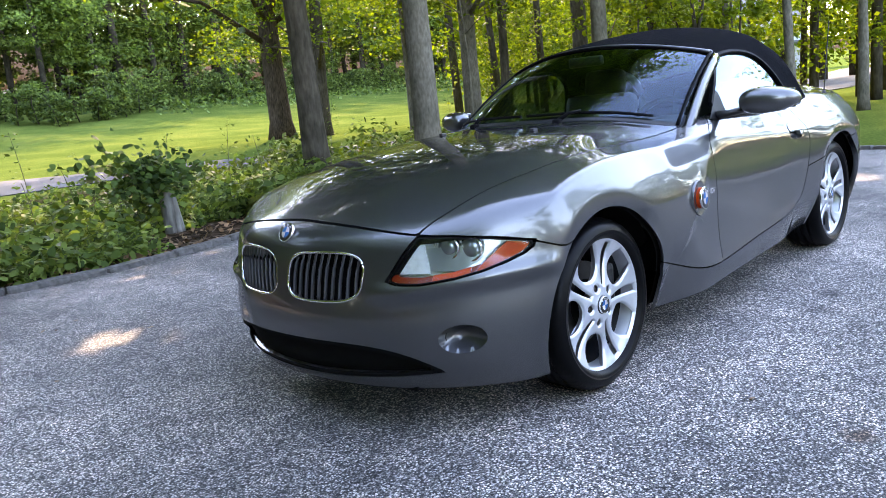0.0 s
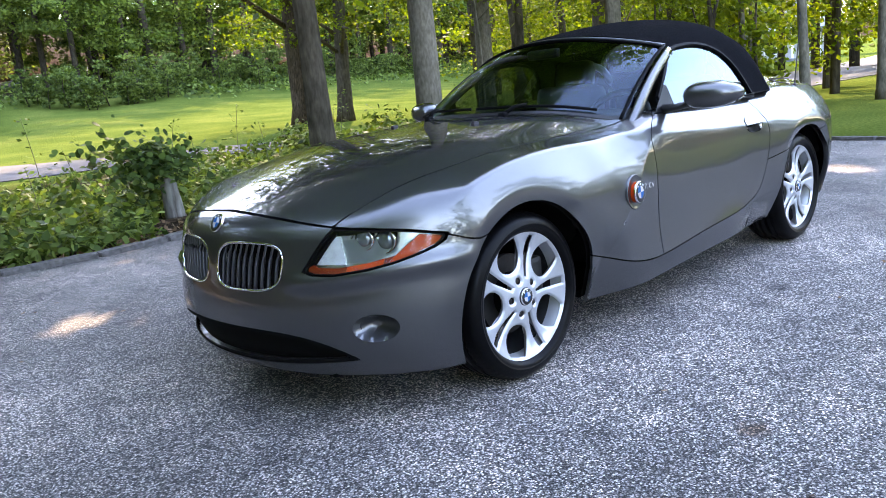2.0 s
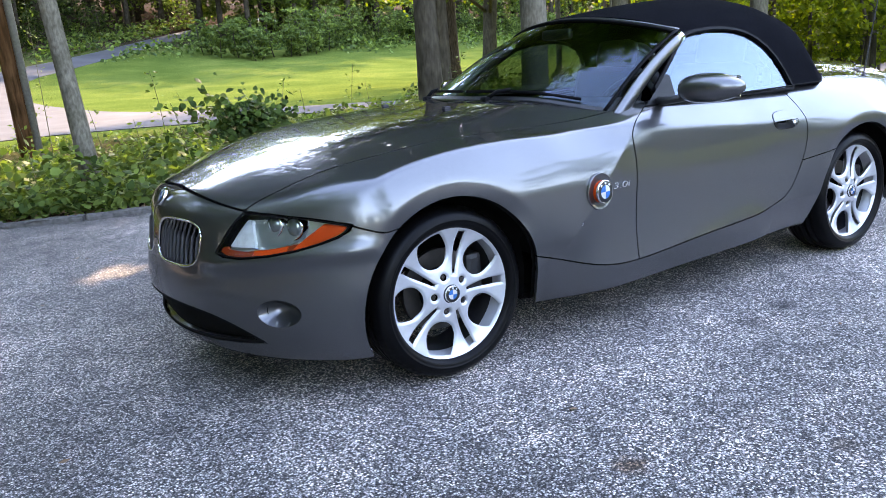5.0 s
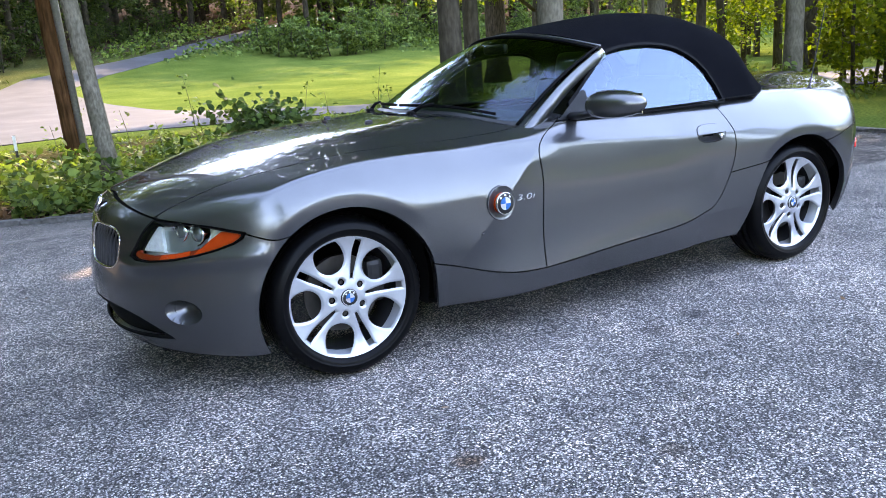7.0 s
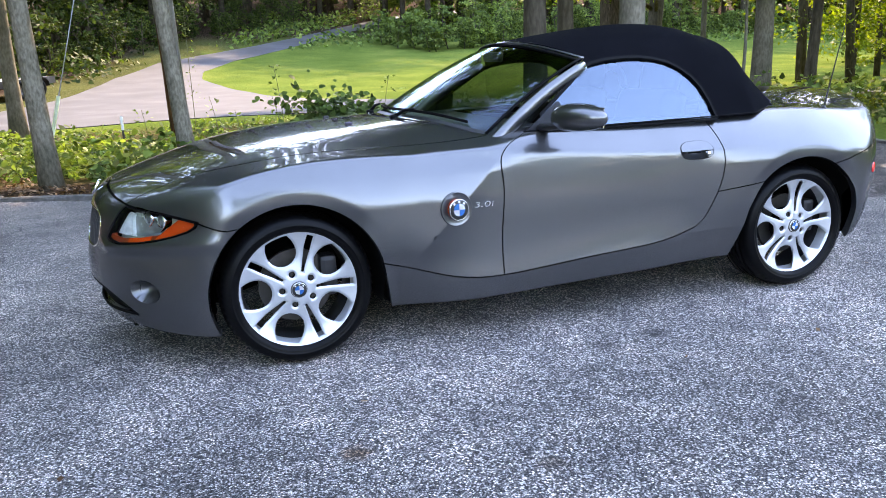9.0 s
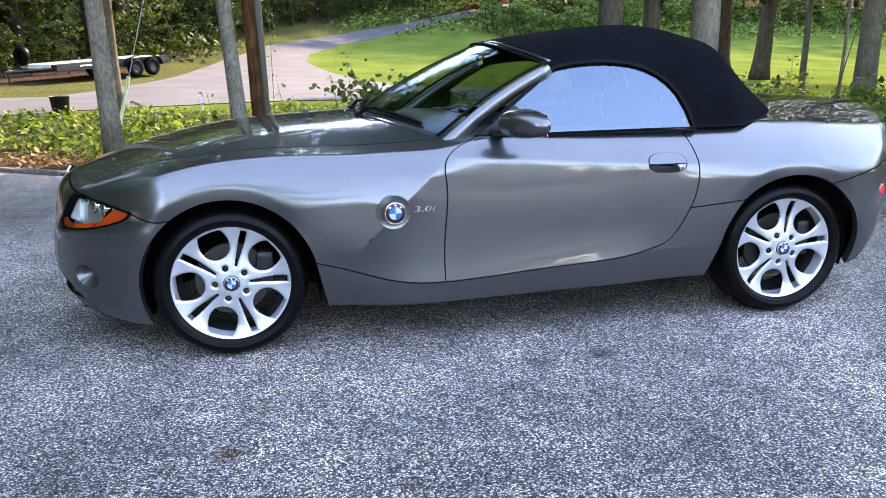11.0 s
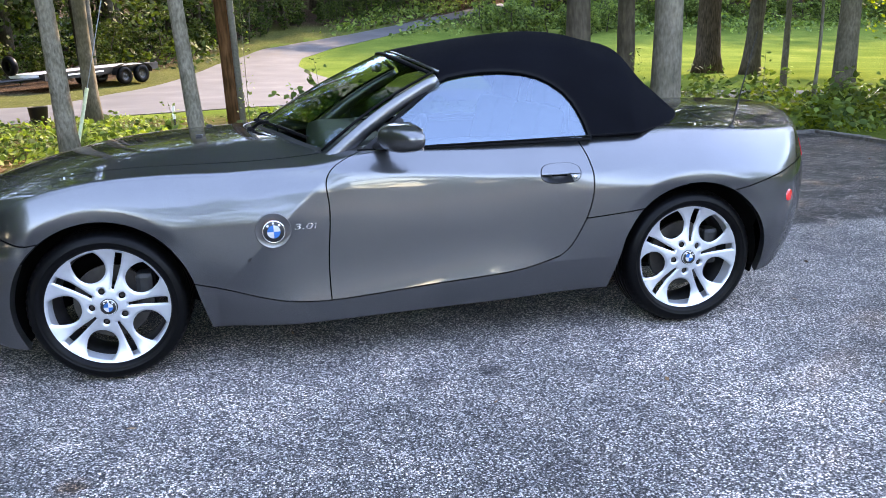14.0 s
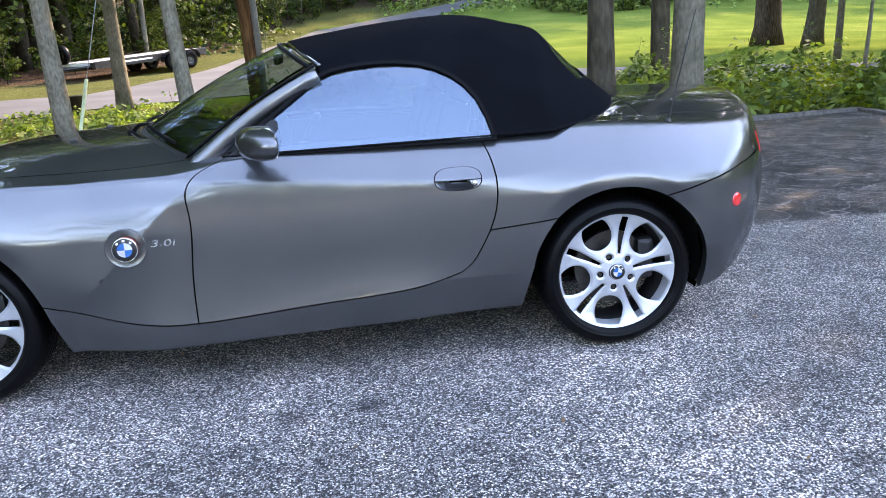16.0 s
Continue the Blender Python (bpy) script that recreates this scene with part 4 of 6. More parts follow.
bm = bmesh.new()
grid = [[bm.verts.new(screen_point(-1.02 + 2.04 * i / 32, 0.0 + 0.985 * j / 20)) for i in range(33)] for j in range(21)]
for j in range(20):
    for i in range(32):
        bm.faces.new((grid[j][i], grid[j + 1][i], grid[j + 1][i + 1], grid[j][i + 1]))
part("windscreen", bm, WIND_GLASS, car, "raked windscreen mirroring tree tops", True)
for s in (-1, 1):
    pil = [screen_point(s * (1.048 - 0.016 * k / 12), -0.14 + 1.08 * k / 12) + Vector((0.034 - 0.010 * k / 12, 0, -0.010 - 0.006 * k / 12)) for k in range(13)]
    part("windscreen_pillar", tube(pil, [0.025 - 0.006 * k / 12 for k in range(13)], 16, flat=1.45), PAINT, car, smooth=True)
    gas = [screen_point(s * 1.005, -0.02 + 1.0 * k / 12) + Vector((0.0, 0, 0.002)) for k in range(13)]
    part("screen_seal", tube(gas, 0.010, 8, flat=0.6), SEAL, car, smooth=True)
head = [screen_point(-1.0 + 2.0 * i / 40, 1.0) + Vector((0.012, 0, -0.004)) for i in range(41)]
part("header_rail", tube(head, 0.009, 10, flat=0.8), PAINT, car, smooth=True)
head = [screen_point(-1.0 + 2.0 * i / 40, 0.955) + Vector((0.0, 0, 0.002)) for i in range(41)]
part("header_seal", tube(head, 0.012, 8, flat=0.6), SEAL, car, smooth=True)

# black cowl, wipers
bm = bmesh.new()
rows = []
for j in range(5):
    rows.append([])
    for i in range(41):
        u = -1 + 2 * i / 40
        p = screen_point(u, 0.0)
        q = Vector((p.x - 0.075 + 0.03 * abs(u), p.y * 0.985, float(top_z(np.array(p.x - 0.075 + 0.03 * abs(u)), np.array(abs(p.y) * 0.985))) - 0.002))
        r = q.lerp(p, j / 4) + Vector((0, 0, 0.004 - 0.012 * math.sin(math.pi * j / 4)))
        rows[-1].append(bm.verts.new(r))
for j in range(4):
    for i in range(40):
        bm.faces.new((rows[j][i], rows[j][i + 1], rows[j + 1][i + 1], rows[j + 1][i]))
part("cowl", bm, BLACK, car, "black plastic cowl under the windscreen", True)


def wiper(u0, v0, u1, v1, pivot):
    w = part("wiper", tube([screen_point(u0 + (u1 - u0) * k / 10, v0 + (v1 - v0) * k / 10) + Vector((-0.009, 0, 0.013)) for k in range(11)], 0.0055, 6, flat=1.3), SEAL, car)
    mid = screen_point(u0 + 0.5 * (u1 - u0), v0 + 0.5 * (v1 - v0)) + Vector((-0.015, 0, 0.024))
    base = screen_point(pivot, -0.06) + Vector((-0.02, 0, 0.018))
    part("wiper_arm", tube([base, base.lerp(mid, 0.5) + Vector((0, 0, 0.012)), mid], [0.010, 0.008, 0.005], 8), SEAL, w, smooth=True)
    part("wiper_pivot", bm_box((0.036, 0.040, 0.022), base, 0.01), SEAL, w, smooth=True)


wiper(-0.88, 0.034, -0.05, 0.030, -0.35)
wiper(0.00, 0.030, 0.80, 0.040, 0.42)
for s in (-1, 1):
    part("washer_jet", bm_box((0.03, 0.022, 0.012), (0.36, s * 0.26, float(top_z(np.array(0.36), np.array(0.26))) + 0.004), 0.004), BLACK, car)

# interior seen through the glass
def seat(y):
    st = part("seat", bm_box((0.50, 0.46, 0.16), (1.50, y, 0.40), 0.05), LEATHER, car, "dark leather seat", True)
    bm = bm_box((0.13, 0.46, 0.58), (0, 0, 0.29), 0.05)
    bm.transform(Matrix.Translation((1.78, y, 0.44)) @ Euler((0, radians(14), 0)).to_matrix().to_4x4())
    part("backrest", bm, LEATHER, st, smooth=True)
    bm = bm_box((0.10, 0.26, 0.17), (0, 0, 0), 0.045)
    bm.transform(Matrix.Translation((1.965, y, 1.065)) @ Euler((0, radians(12), 0)).to_matrix().to_4x4())
    part("head_restraint", bm, LEATHER, st, smooth=True)
    arc = [Vector((2.10 + 0.02 * math.sin(math.pi * k / 14), y - 0.17 * math.cos(math.pi * k / 14), 0.84 + 0.27 * math.sin(math.pi * k / 14) ** 0.6)) for k in range(15)]
    part("roll_hoop", tube(arc, 0.022, 10), ALLOY, car, "bright roll hoop behind the seat", True)


seat(-0.36)
seat(0.36)
bm = bm_box((0.34, 1.24, 0.20), (1.02, 0, 0.80), 0.07)
part("dashboard", bm, LEATHER, car, smooth=True)
bm = bm_box((0.95, 0.22, 0.28), (1.52, 0, 0.40), 0.05)
part("centre_console", bm, LEATHER, car, smooth=True)
ring = [Vector((1.27 + 0.09 * math.sin(2 * math.pi * k / 32), -0.36 + 0.185 * math.cos(2 * math.pi * k / 32), 0.80 + 0.165 * math.sin(2 * math.pi * k / 32))) for k in range(32)]
sw = part("steering_wheel", tube(ring, 0.016, 8, closed=True), LEATHER, car, smooth=True)
part("wheel_hub", bm_box((0.05, 0.15, 0.12), (1.24, -0.36, 0.79), 0.02, (0, 25, 0)), LEATHER, sw)
for a in (0, 180, 270):
    part("wheel_spoke", tube([(1.25, -0.36, 0.79), (1.27 + 0.09 * math.sin(radians(a)), -0.36 + 0.18 * math.cos(radians(a)), 0.80 + 0.16 * math.sin(radians(a)))], 0.014, 6), ALLOY, sw)
part("rear_view_mirror", bm_box((0.03, 0.20, 0.05), (1.20, 0, 1.19), 0.014), BLACK, car, smooth=True)
bm = bm_box((1.80, 1.30, 0.02), (1.55, 0, 0.26))
part("cabin_floor", bm, MATTBLACK, car)
part("rear_shelf", bm_box((0.30, 1.20, 0.03), (2.32, 0, 0.90), 0.01), MATTBLACK, car)
part("rear_bulkhead", bm_box((0.03, 1.30, 0.62), (2.20, 0, 0.58), 0.01), MATTBLACK, car)
for s in (-1, 1):
    part("door_trim", bm_box((1.25, 0.03, 0.55), (1.48, s * 0.655, 0.58), 0.012), LEATHER, car)

# underside: a closed dark tray and wheel wells
part("underbody", bm_box((1.70, 1.34, 0.06), (1.23, 0, 0.205), 0.02), MATTBLACK, car)
part("underbody", bm_box((0.34, 0.92, 0.05), (-0.48, 0, 0.175), 0.02), MATTBLACK, car)
part("underbody", bm_box((0.34, 0.85, 0.05), (2.90, 0, 0.29), 0.02), MATTBLACK, car)
for cx in (0.0, WB):
    for s in (-1, 1):
        bm = bmesh.new()
        ring0, ring1, ring2 = [], [], []
        for k in range(25):
            a = math.pi * (-0.10 + 1.20 * k / 24)
            c, sn = math.cos(a), math.sin(a)
            ring0.append(bm.verts.new((cx + 0.372 * c, s * (0.775 if sn > 0.35 else 0.715), HUB + 0.372 * sn)))
            ring1.append(bm.verts.new((cx + 0.372 * c, s * 0.46, HUB + 0.372 * sn)))
            ring2.append(bm.verts.new((cx + 0.02 * c, s * 0.45, HUB + 0.02 * sn)))
        for k in range(24):
            bm.faces.new((ring0[k], ring0[k + 1], ring1[k + 1], ring1[k]))
            bm.faces.new((ring1[k], ring1[k + 1], ring2[k + 1], ring2[k]))
        part("wheel_well", bm, MATTBLACK, car, smooth=True)


# ---- wheels ----
def alloy_face(turn):
    """Five pairs of slim spokes: a long slot splits each pair, egg-shaped holes lie between the pairs."""
    nr, na = 72, 400
    dish = spline([(0.0, 0.004), (0.045, 0.003), (0.075, 0.008), (0.12, 0.016), (0.17, 0.017), (0.205, 0.010), (0.228, 0.001), (0.25, -0.005)])
    def solid(x, z):
        f = np.full(x.shape, 1.0)
        for k in range(5):
            a = radians(turn + 72 * k)
            rho = x * math.cos(a) + z * math.sin(a); tau = -x * math.sin(a) + z * math.cos(a)
            half = 0.0045 + 0.0085 * np.clip((rho - 0.072) / 0.10, 0, 1)
            f = np.minimum(f, np.maximum(np.abs(tau) - half, np.maximum(0.072 - rho, np.hypot(x, z) - 0.224)))
            a = radians(turn + 36 + 72 * k)
            rho = x * math.cos(a) + z * math.sin(a); tau = -x * math.sin(a) + z * math.cos(a)
            u = (rho - 0.168) / np.where(rho < 0.168, 0.062, 0.080)
            egg = ((np.abs(u) ** 2.1 + np.abs(tau / 0.059) ** 2.1) ** (1 / 2.1) - 1) * 0.058
            f = np.minimum(f, np.maximum(egg, np.hypot(x, z) - 0.2265))
            f = np.minimum(f, np.hypot(x - 0.066 * math.cos(a), z - 0.066 * math.sin(a)) - 0.0125)
        return f
    def relief(x, z):
        f = np.clip(solid(x, z), 0.0, 0.02)
        return dish(np.hypot(x, z)) + 0.0065 * np.clip(1 - f / 0.010, 0, 1) ** 2
    rr = np.linspace(0.004, 0.243, nr)
    gr, ga = np.meshgrid(rr, 2 * np.pi * np.arange(na) / na, indexing="ij")
    X, Z = (gr * np.cos(ga)).ravel(), (gr * np.sin(ga)).ravel()
    i = np.arange(nr - 1)[:, None] * na; k = np.arange(na)[None]
    p, q = (i + k).ravel(), (i + (k + 1) % na).ravel()
    T = np.concatenate([np.stack([p, q + na, q], 1), np.stack([p, p + na, q + na], 1)])
    flat = (np.stack([X, 0 * X, Z], 1), np.tile((0.0, -1.0, 0.0), (len(X), 1)), T)
    V, N, T = clip(flat, lambda x, y, z: solid(x, z))
    x, z, d = V[:, 0], V[:, 2], 8e-4
    V[:, 1] = relief(x, z)
    N = np.stack([(relief(x + d, z) - relief(x - d, z)) / (2 * d), -np.ones(len(x)), (relief(x, z + d) - relief(x, z - d)) / (2 * d)], 1)
    return V, N / np.linalg.norm(N, axis=1)[:, None], T


def roundel(parent, centre, normal, up, r, ring=BLACK):
    """Round badge: dark ring, blue and white quarters, thin bright rim."""
    n = Vector(normal).normalized(); u = (Vector(up) - n * Vector(up).dot(n)).normalized(); v = n.cross(u)
    m = Matrix.Translation(Vector(centre)) @ Matrix((u, v, n)).transposed().to_4x4()
    bm = bm_lathe([(r, -0.004), (r, 0.002), (r * 0.93, 0.004), (0.0, 0.0045)], 40, "Z"); bm.transform(m)
    disc = part("badge", bm, ring, parent, "round badge with blue and white quarters", True)
    bm = bm_lathe([(r * 1.03, -0.004), (r * 1.03, 0.003), (r * 0.99, 0.005), (r * 0.95, 0.0045)], 40, "Z"); bm.transform(m)
    part("badge_rim", bm, CHROME, disc, smooth=True)
    for q in range(4):
        bm = bmesh.new()
        c = bm.verts.new((0, 0, 0.0058)); arc = []
        for k in range(9):
            a = math.pi / 2 * (q + k / 8)
            arc.append(bm.verts.new((r * 0.60 * math.cos(a), r * 0.60 * math.sin(a), 0.0052)))
        for k in range(8):
            bm.faces.new((c, arc[k], arc[k + 1]))
        bmesh.ops.solidify(bm, geom=bm.faces[:], thickness=0.0008)
        bm.transform(m)
        part("badge_quarter", bm, BLUE if q % 2 == 0 else WHITE, disc)
    for k in (-1, 0, 1):                                   # plain marks on the dark ring
        bm = bm_box((r * 0.16, r * 0.20, 0.0015), (0, 0, 0), 0.0004)
        bm.transform(m @ Euler((0, 0, radians(42 * k))).to_matrix().to_4x4() @ Matrix.Translation((r * 0.77, 0, 0.0048)))
        part("badge_mark", bm, WHITE, disc)
    return disc


def tyre_bm():
    w0, w1 = -0.785, -0.565                                 # outer and inner walls
    prof = [(0.236, w0 + 0.012), (0.246, w0 - 0.004), (0.256, w0 - 0.0075), (0.262, w0 - 0.0075), (0.2635, w0 - 0.0095), (0.2665, w0 - 0.0095), (0.268, w0 - 0.009), (0.282, w0 - 0.004), (0.294, w0 + 0.004), (0.3025, w0 + 0.016), (0.3075, w0 + 0.030), (0.3095, w0 + 0.045)]
    for g in (0.055, 0.095, 0.135, 0.170):
        prof += [(0.311, w0 + g), (0.3035, w0 + g + 0.002), (0.3035, w0 + g + 0.009), (0.311, w0 + g + 0.011)]
    prof += [(0.3075, w1 - 0.030), (0.295, w1 - 0.004), (0.265, w1 + 0.006), (0.236, w1 - 0.012)]
    bm = bm_lathe(prof, 128, "Y")
    # shoulder sipes: every other step of the tread edge is pressed in
    for v in bm.verts:
        r = math.hypot(v.co.x, v.co.z)
        if r > 0.3005 and abs(v.co.y - w0) < 0.05:
            k = round(math.atan2(v.co.z, v.co.x) / (2 * math.pi) * 128)
            if k % 2 == 0:
                f = (r - 0.0045) / r
                v.co.x *= f; v.co.z *= f
    return bm


def wheel(cx, s, turn):
    """s = -1: near side, 1: far side. Built on the near side, turned round for the far side."""
    V, N, T = alloy_face(turn)
    w = panel("wheel", (V + np.array((0, -0.772, 0)), N, T), ALLOY, car, "silver alloy wheel with paired spokes", 0.030)
    kids = [part("tyre", tyre_bm(), RUBBER, w, "low black tyre", True)]
    rim = bm_lathe([(0.243, -0.772), (0.2475, -0.782), (0.2505, -0.784), (0.2535, -0.781), (0.2500, -0.772), (0.236, -0.762)], 96, "Y")
    kids.append(part("rim", rim, ALLOY, w, smooth=True))
    lip = bm_lathe([(0.241, -0.768), (0.230, -0.745), (0.222, -0.712)], 96, "Y")
    kids.append(part("rim_lip", lip, ALLOY, w, "bright inner lip of the rim", True))
    bar = bm_lathe([(0.222, -0.712), (0.214, -0.69), (0.212, -0.60), (0.240, -0.56)], 96, "Y")
    kids.append(part("rim_barrel", bar, RECESS_SHADED, w, "inner rim barrel in a grey darkened for shade", True))
    disc = bm_lathe([(0.06, -0.690), (0.150, -0.690), (0.150, -0.668), (0.06, -0.668)], 64, "Y")
    kids.append(part("brake_disc", disc, STEEL, w, smooth=False))
    hub = bm_lathe([(0.085, -0.735), (0.085, -0.66), (0.0, -0.66)], 32, "Y")
    kids.append(part("hub", hub, MATTBLACK, w))
    cal = bm_box((0.07, 0.09, 0.17), (0.135, -0.68, 0.03), 0.02)
    kids.append(part("brake_caliper", cal, RECESS_SHADED, w))
    for k in range(5):
        a = radians(turn + 36 + 72 * k)
        bm = bm_lathe([(0.0098, -0.735), (0.0098, -0.7600), (0.007, -0.7630), (0.0, -0.7630)], 6, "Y")
        bm.transform(Matrix.Translation((0.066 * math.cos(a), 0.006, 0.066 * math.sin(a))))
        kids.append(part("wheel_bolt", bm, STEEL, w))
    cap = bm_lathe([(0.034, -0.750), (0.034, -0.770), (0.031, -0.7735), (0.0, -0.7745)], 32, "Y")
    kids.append(part("centre_cap", cap, BLACK, w, smooth=True))
    b = roundel(w, (0, -0.7745, 0), (0, -1, 0), (math.sin(radians(turn)), 0, math.cos(radians(turn))), 0.030)
    w.matrix_basis = pose(cx, 0, HUB, 0, 0, 0 if s < 0 else 180)
    return w


wheel(0.0, -1, 2)
wheel(WB, -1, 9)
wheel(0.0, 1, 20)
wheel(WB, 1, 50)

# ---- lamps, grille, badges, mirrors, handles ----
for s in (-1, 1):
    half = clip(body, lambda x, y, z: s * y)
    lens = cut(half, lambda x, y, z: lamp_in(A(y), z) - 0.0062, lambda x, y, z: -0.12 - x)
    lamp = panel("headlamp", lens, LAMP_GLASS, car, "clear headlamp with amber indicator", 0.004)
    rim = cut(half, lambda x, y, z: lamp_in(A(y), z) - GAP, lambda x, y, z: 0.006 - lamp_in(A(y), z), lambda x, y, z: -0.12 - x)
    panel("lamp_seal", rim, SEAL, lamp, "", 0.05, -0.001)
    panel("lamp_bowl", cut(half, lambda x, y, z: lamp_in(A(y), z) - 0.004, lambda x, y, z: -0.12 - x), LAMPSILVER, lamp, "", 0.004, -0.055)
    low_f = lambda w, z: np.minimum(np.minimum(lamp_in(w, z) - 0.008, 0.024 - lamp_in(w, z)), 0.45 + 0.24 * w - z)
    outer_f = lambda w, z: np.minimum(lamp_in(w, z) - 0.008, w - 0.690 - 0.80 * (z - 0.60))
    panel("indicator", cut(half, lambda x, y, z: outer_f(A(y), z), lambda x, y, z: -0.12 - x), AMBER, lamp, "amber indicator lens", 0.012, -0.010)
    strip = cut(half, lambda x, y, z: low_f(A(y), z), lambda x, y, z: -outer_f(A(y), z) - 0.0008, lambda x, y, z: -0.12 - x)
    panel("reflector_strip", cut(strip, lambda x, y, z: 0.555 - A(y)), STRIPRED, lamp, "dark red reflector strip", 0.012, -0.011)
    panel("reflector_strip", cut(strip, lambda x, y, z: A(y) - 0.645), STRIPRED, lamp, "dark red reflector strip", 0.012, -0.011)
    panel("reflector_block", cut(strip, lambda x, y, z: 0.044 - A(A(y) - 0.60)), AMBER, lamp, "bright amber reflector block", 0.012, -0.009)
    # Silvery inner panel, made extra pale to imitate sky mirrored in the lens.
    fin = inside([(0.452, 0.560), (0.505, 0.655), (0.520, 0.655), (0.545, 0.560)])
    panel("inner_reflector", cut(half, lambda x, y, z: fin(A(y), z), lambda x, y, z: -0.12 - x), LAMPWHITE, lamp, "silvery inner panel made pale for mirrored sky", 0.02, -0.030)
    shade = inside([(0.520, 0.565), (0.512, 0.640), (0.66, 0.630), (0.672, 0.585), (0.62, 0.562)])
    panel("lamp_housing", cut(half, lambda x, y, z: shade(A(y), z), lambda x, y, z: -0.12 - x), HOUSING, lamp, "grey lamp housing", 0.02, -0.045)
    for (cx, cy, cz, r) in ((-0.551, 0.554, 0.622, 0.038), (-0.506, 0.608, 0.614, 0.041)):
        ax = Vector((-0.90, 0.40 * s, 0.05)).normalized()
        c = Vector((cx, s * cy, cz)) - ax * 0.012
        m = Matrix.Translation(c) @ ax.to_track_quat("Z", "Y").to_matrix().to_4x4()
        bm = bm_lathe([(r * 1.12, -0.05), (r * 1.12, -0.004), (r * 1.04, 0.004), (r * 0.92, 0.002), (r * 0.88, -0.014)], 32, "Z"); bm.transform(m)
        pr = part("projector", bm, CHROME, lamp, "", True)
        bm = bm_lathe([(r * 0.9, -0.014), (r * 0.8, -0.002), (r * 0.55, 0.007), (0.0, 0.011)], 32, "Z"); bm.transform(m)
        part("projector_lens", bm, simple("projector_glass", (0.20, 0.22, 0.22), 0.05, 0.6, 0.05, coat=1.0), pr, smooth=True)
    # fog lamp in its round recess
    bowl = cut(half, lambda x, y, z: fog_in(A(y), z) + 0.001, lambda x, y, z: -0.12 - x)
    fp, fn, ft = bowl
    depth = np.clip(fog_in(np.abs(fp[:, 1]), fp[:, 2]) / 0.036, 0, 1)[:, None] ** 0.7 * 0.055
    fog = mesh_object("fog_lamp", fp - fn * depth, ft, PAINT, car, "round recessed fog lamp")
    ax = Vector((-0.93, 0.36 * s, 0.0)).normalized()
    m = Matrix.Translation((-0.498, s * 0.646, 0.350)) @ ax.to_track_quat("Z", "Y").to_matrix().to_4x4()
    bm = bm_lathe([(0.032, -0.02), (0.032, 0.010), (0.027, 0.016), (0.023, 0.010), (0.0, 0.014)], 28, "Z"); bm.transform(m)
    part("fog_lens", bm, simple("fog_glass", (0.02, 0.021, 0.022), 0.06, 0.5, 0.1), fog, smooth=True)
    # twin grille
    loop = []
    for k in range(64):
        q = 2 * math.pi * k / 64
        zz = 0.552 + 0.080 * math.copysign(abs(math.sin(q)) ** (2 / 3.4), math.sin(q))
        ww = 0.190 + 0.10 * (zz - 0.55) + 0.158 * math.copysign(abs(math.cos(q)) ** (2 / 3.4), math.cos(q))
        lo, hi = -0.95, -0.30
        for _ in range(26):
            m = 0.5 * (lo + hi)
            lo, hi = (lo, m) if body_field(np.array(m), np.array(ww), np.array(zz)) < 0 else (m, hi)
        loop.append(Vector((lo + 0.0045, s * ww, zz)))
    grille = part("grille", tube(loop, 0.0058, 8, closed=True), CHROME, car, "rounded grille with bright surround and dark upright bars", True)
    for k in range(10):
        w = 0.060 + 0.262 * k / 9
        zz = np.linspace(0.47, 0.64, 18)
        ok = [z for z in zz if kidney_in(np.array(w + 0.10 * (z - 0.55)), np.array(z)) > 0.001]
        if len(ok) < 3:
            continue
        pts = []
        for z in np.linspace(ok[0] - 0.006, ok[-1] + 0.006, 10):
            wz = w + 0.10 * (z - 0.55)
            t = (z - ok[0]) / (ok[-1] - ok[0])
            pts.append(Vector((float(nose_x(z)) + float(plan_nose(wz)) + 0.014 - 0.004 * math.sin(math.pi * min(1, max(0, t))), s * wz, z)))
        part("grille_bar", tube(pts, 0.0075, 8, flat=0.55), simple("grille_grey", (0.07, 0.07, 0.073), 0.4, 0.6, 0.05) if k == 0 and s < 0 else bpy.data.materials["grille_grey"], grille, smooth=True)
    panel("grille_back", cut(half, lambda x, y, z: kidney_in(A(y), z) + 0.004, lambda x, y, z: -0.5 - x), MATTBLACK, grille, "", 0.004, -0.045)
    # door handle: a cupped recess with a bar
    hs = cut(half, lambda x, y, z: handle_in(x, z) - 0.0005, lambda x, y, z: 0.2 - A(x - HX))
    hp, hn, ht = cut(hs, lambda x, y, z: HZ + 0.012 - z)
    sink = 0.003 + 0.025 * np.clip(handle_in(hp[:, 0], hp[:, 2]) / 0.024, 0, 1)[:, None] ** 0.7
    hd = mesh_object("door_handle", hp - hn * sink, ht, PAINT, car, "grey pull handle over a scooped recess")
    panel("handle_gap", cut(hs, lambda x, y, z: 0.0022 - handle_in(x, z)), SEAL, hd, "", 0.01, -0.003)
    panel("handle_bar", cut(hs, lambda x, y, z: handle_in(x, z) - 0.0020, lambda x, y, z: z - HZ + 0.002), PAINT, hd, "", 0.012, 0.003)
    panel("handle_end", cut(hs, lambda x, y, z: handle_in(x, z) - 0.0020, lambda x, y, z: HZ - 0.005 - z, lambda x, y, z: x - HX - 0.040 - 0.5 * A(z - HZ)), PAINT, hd, "", 0.03, 0.0)
    hw = float(side_w(np.array(1.93), np.array(0.722)))
    lock = bm_lathe([(0.010, -0.004), (0.010, 0.003), (0.0, 0.005)], 20, "Y")
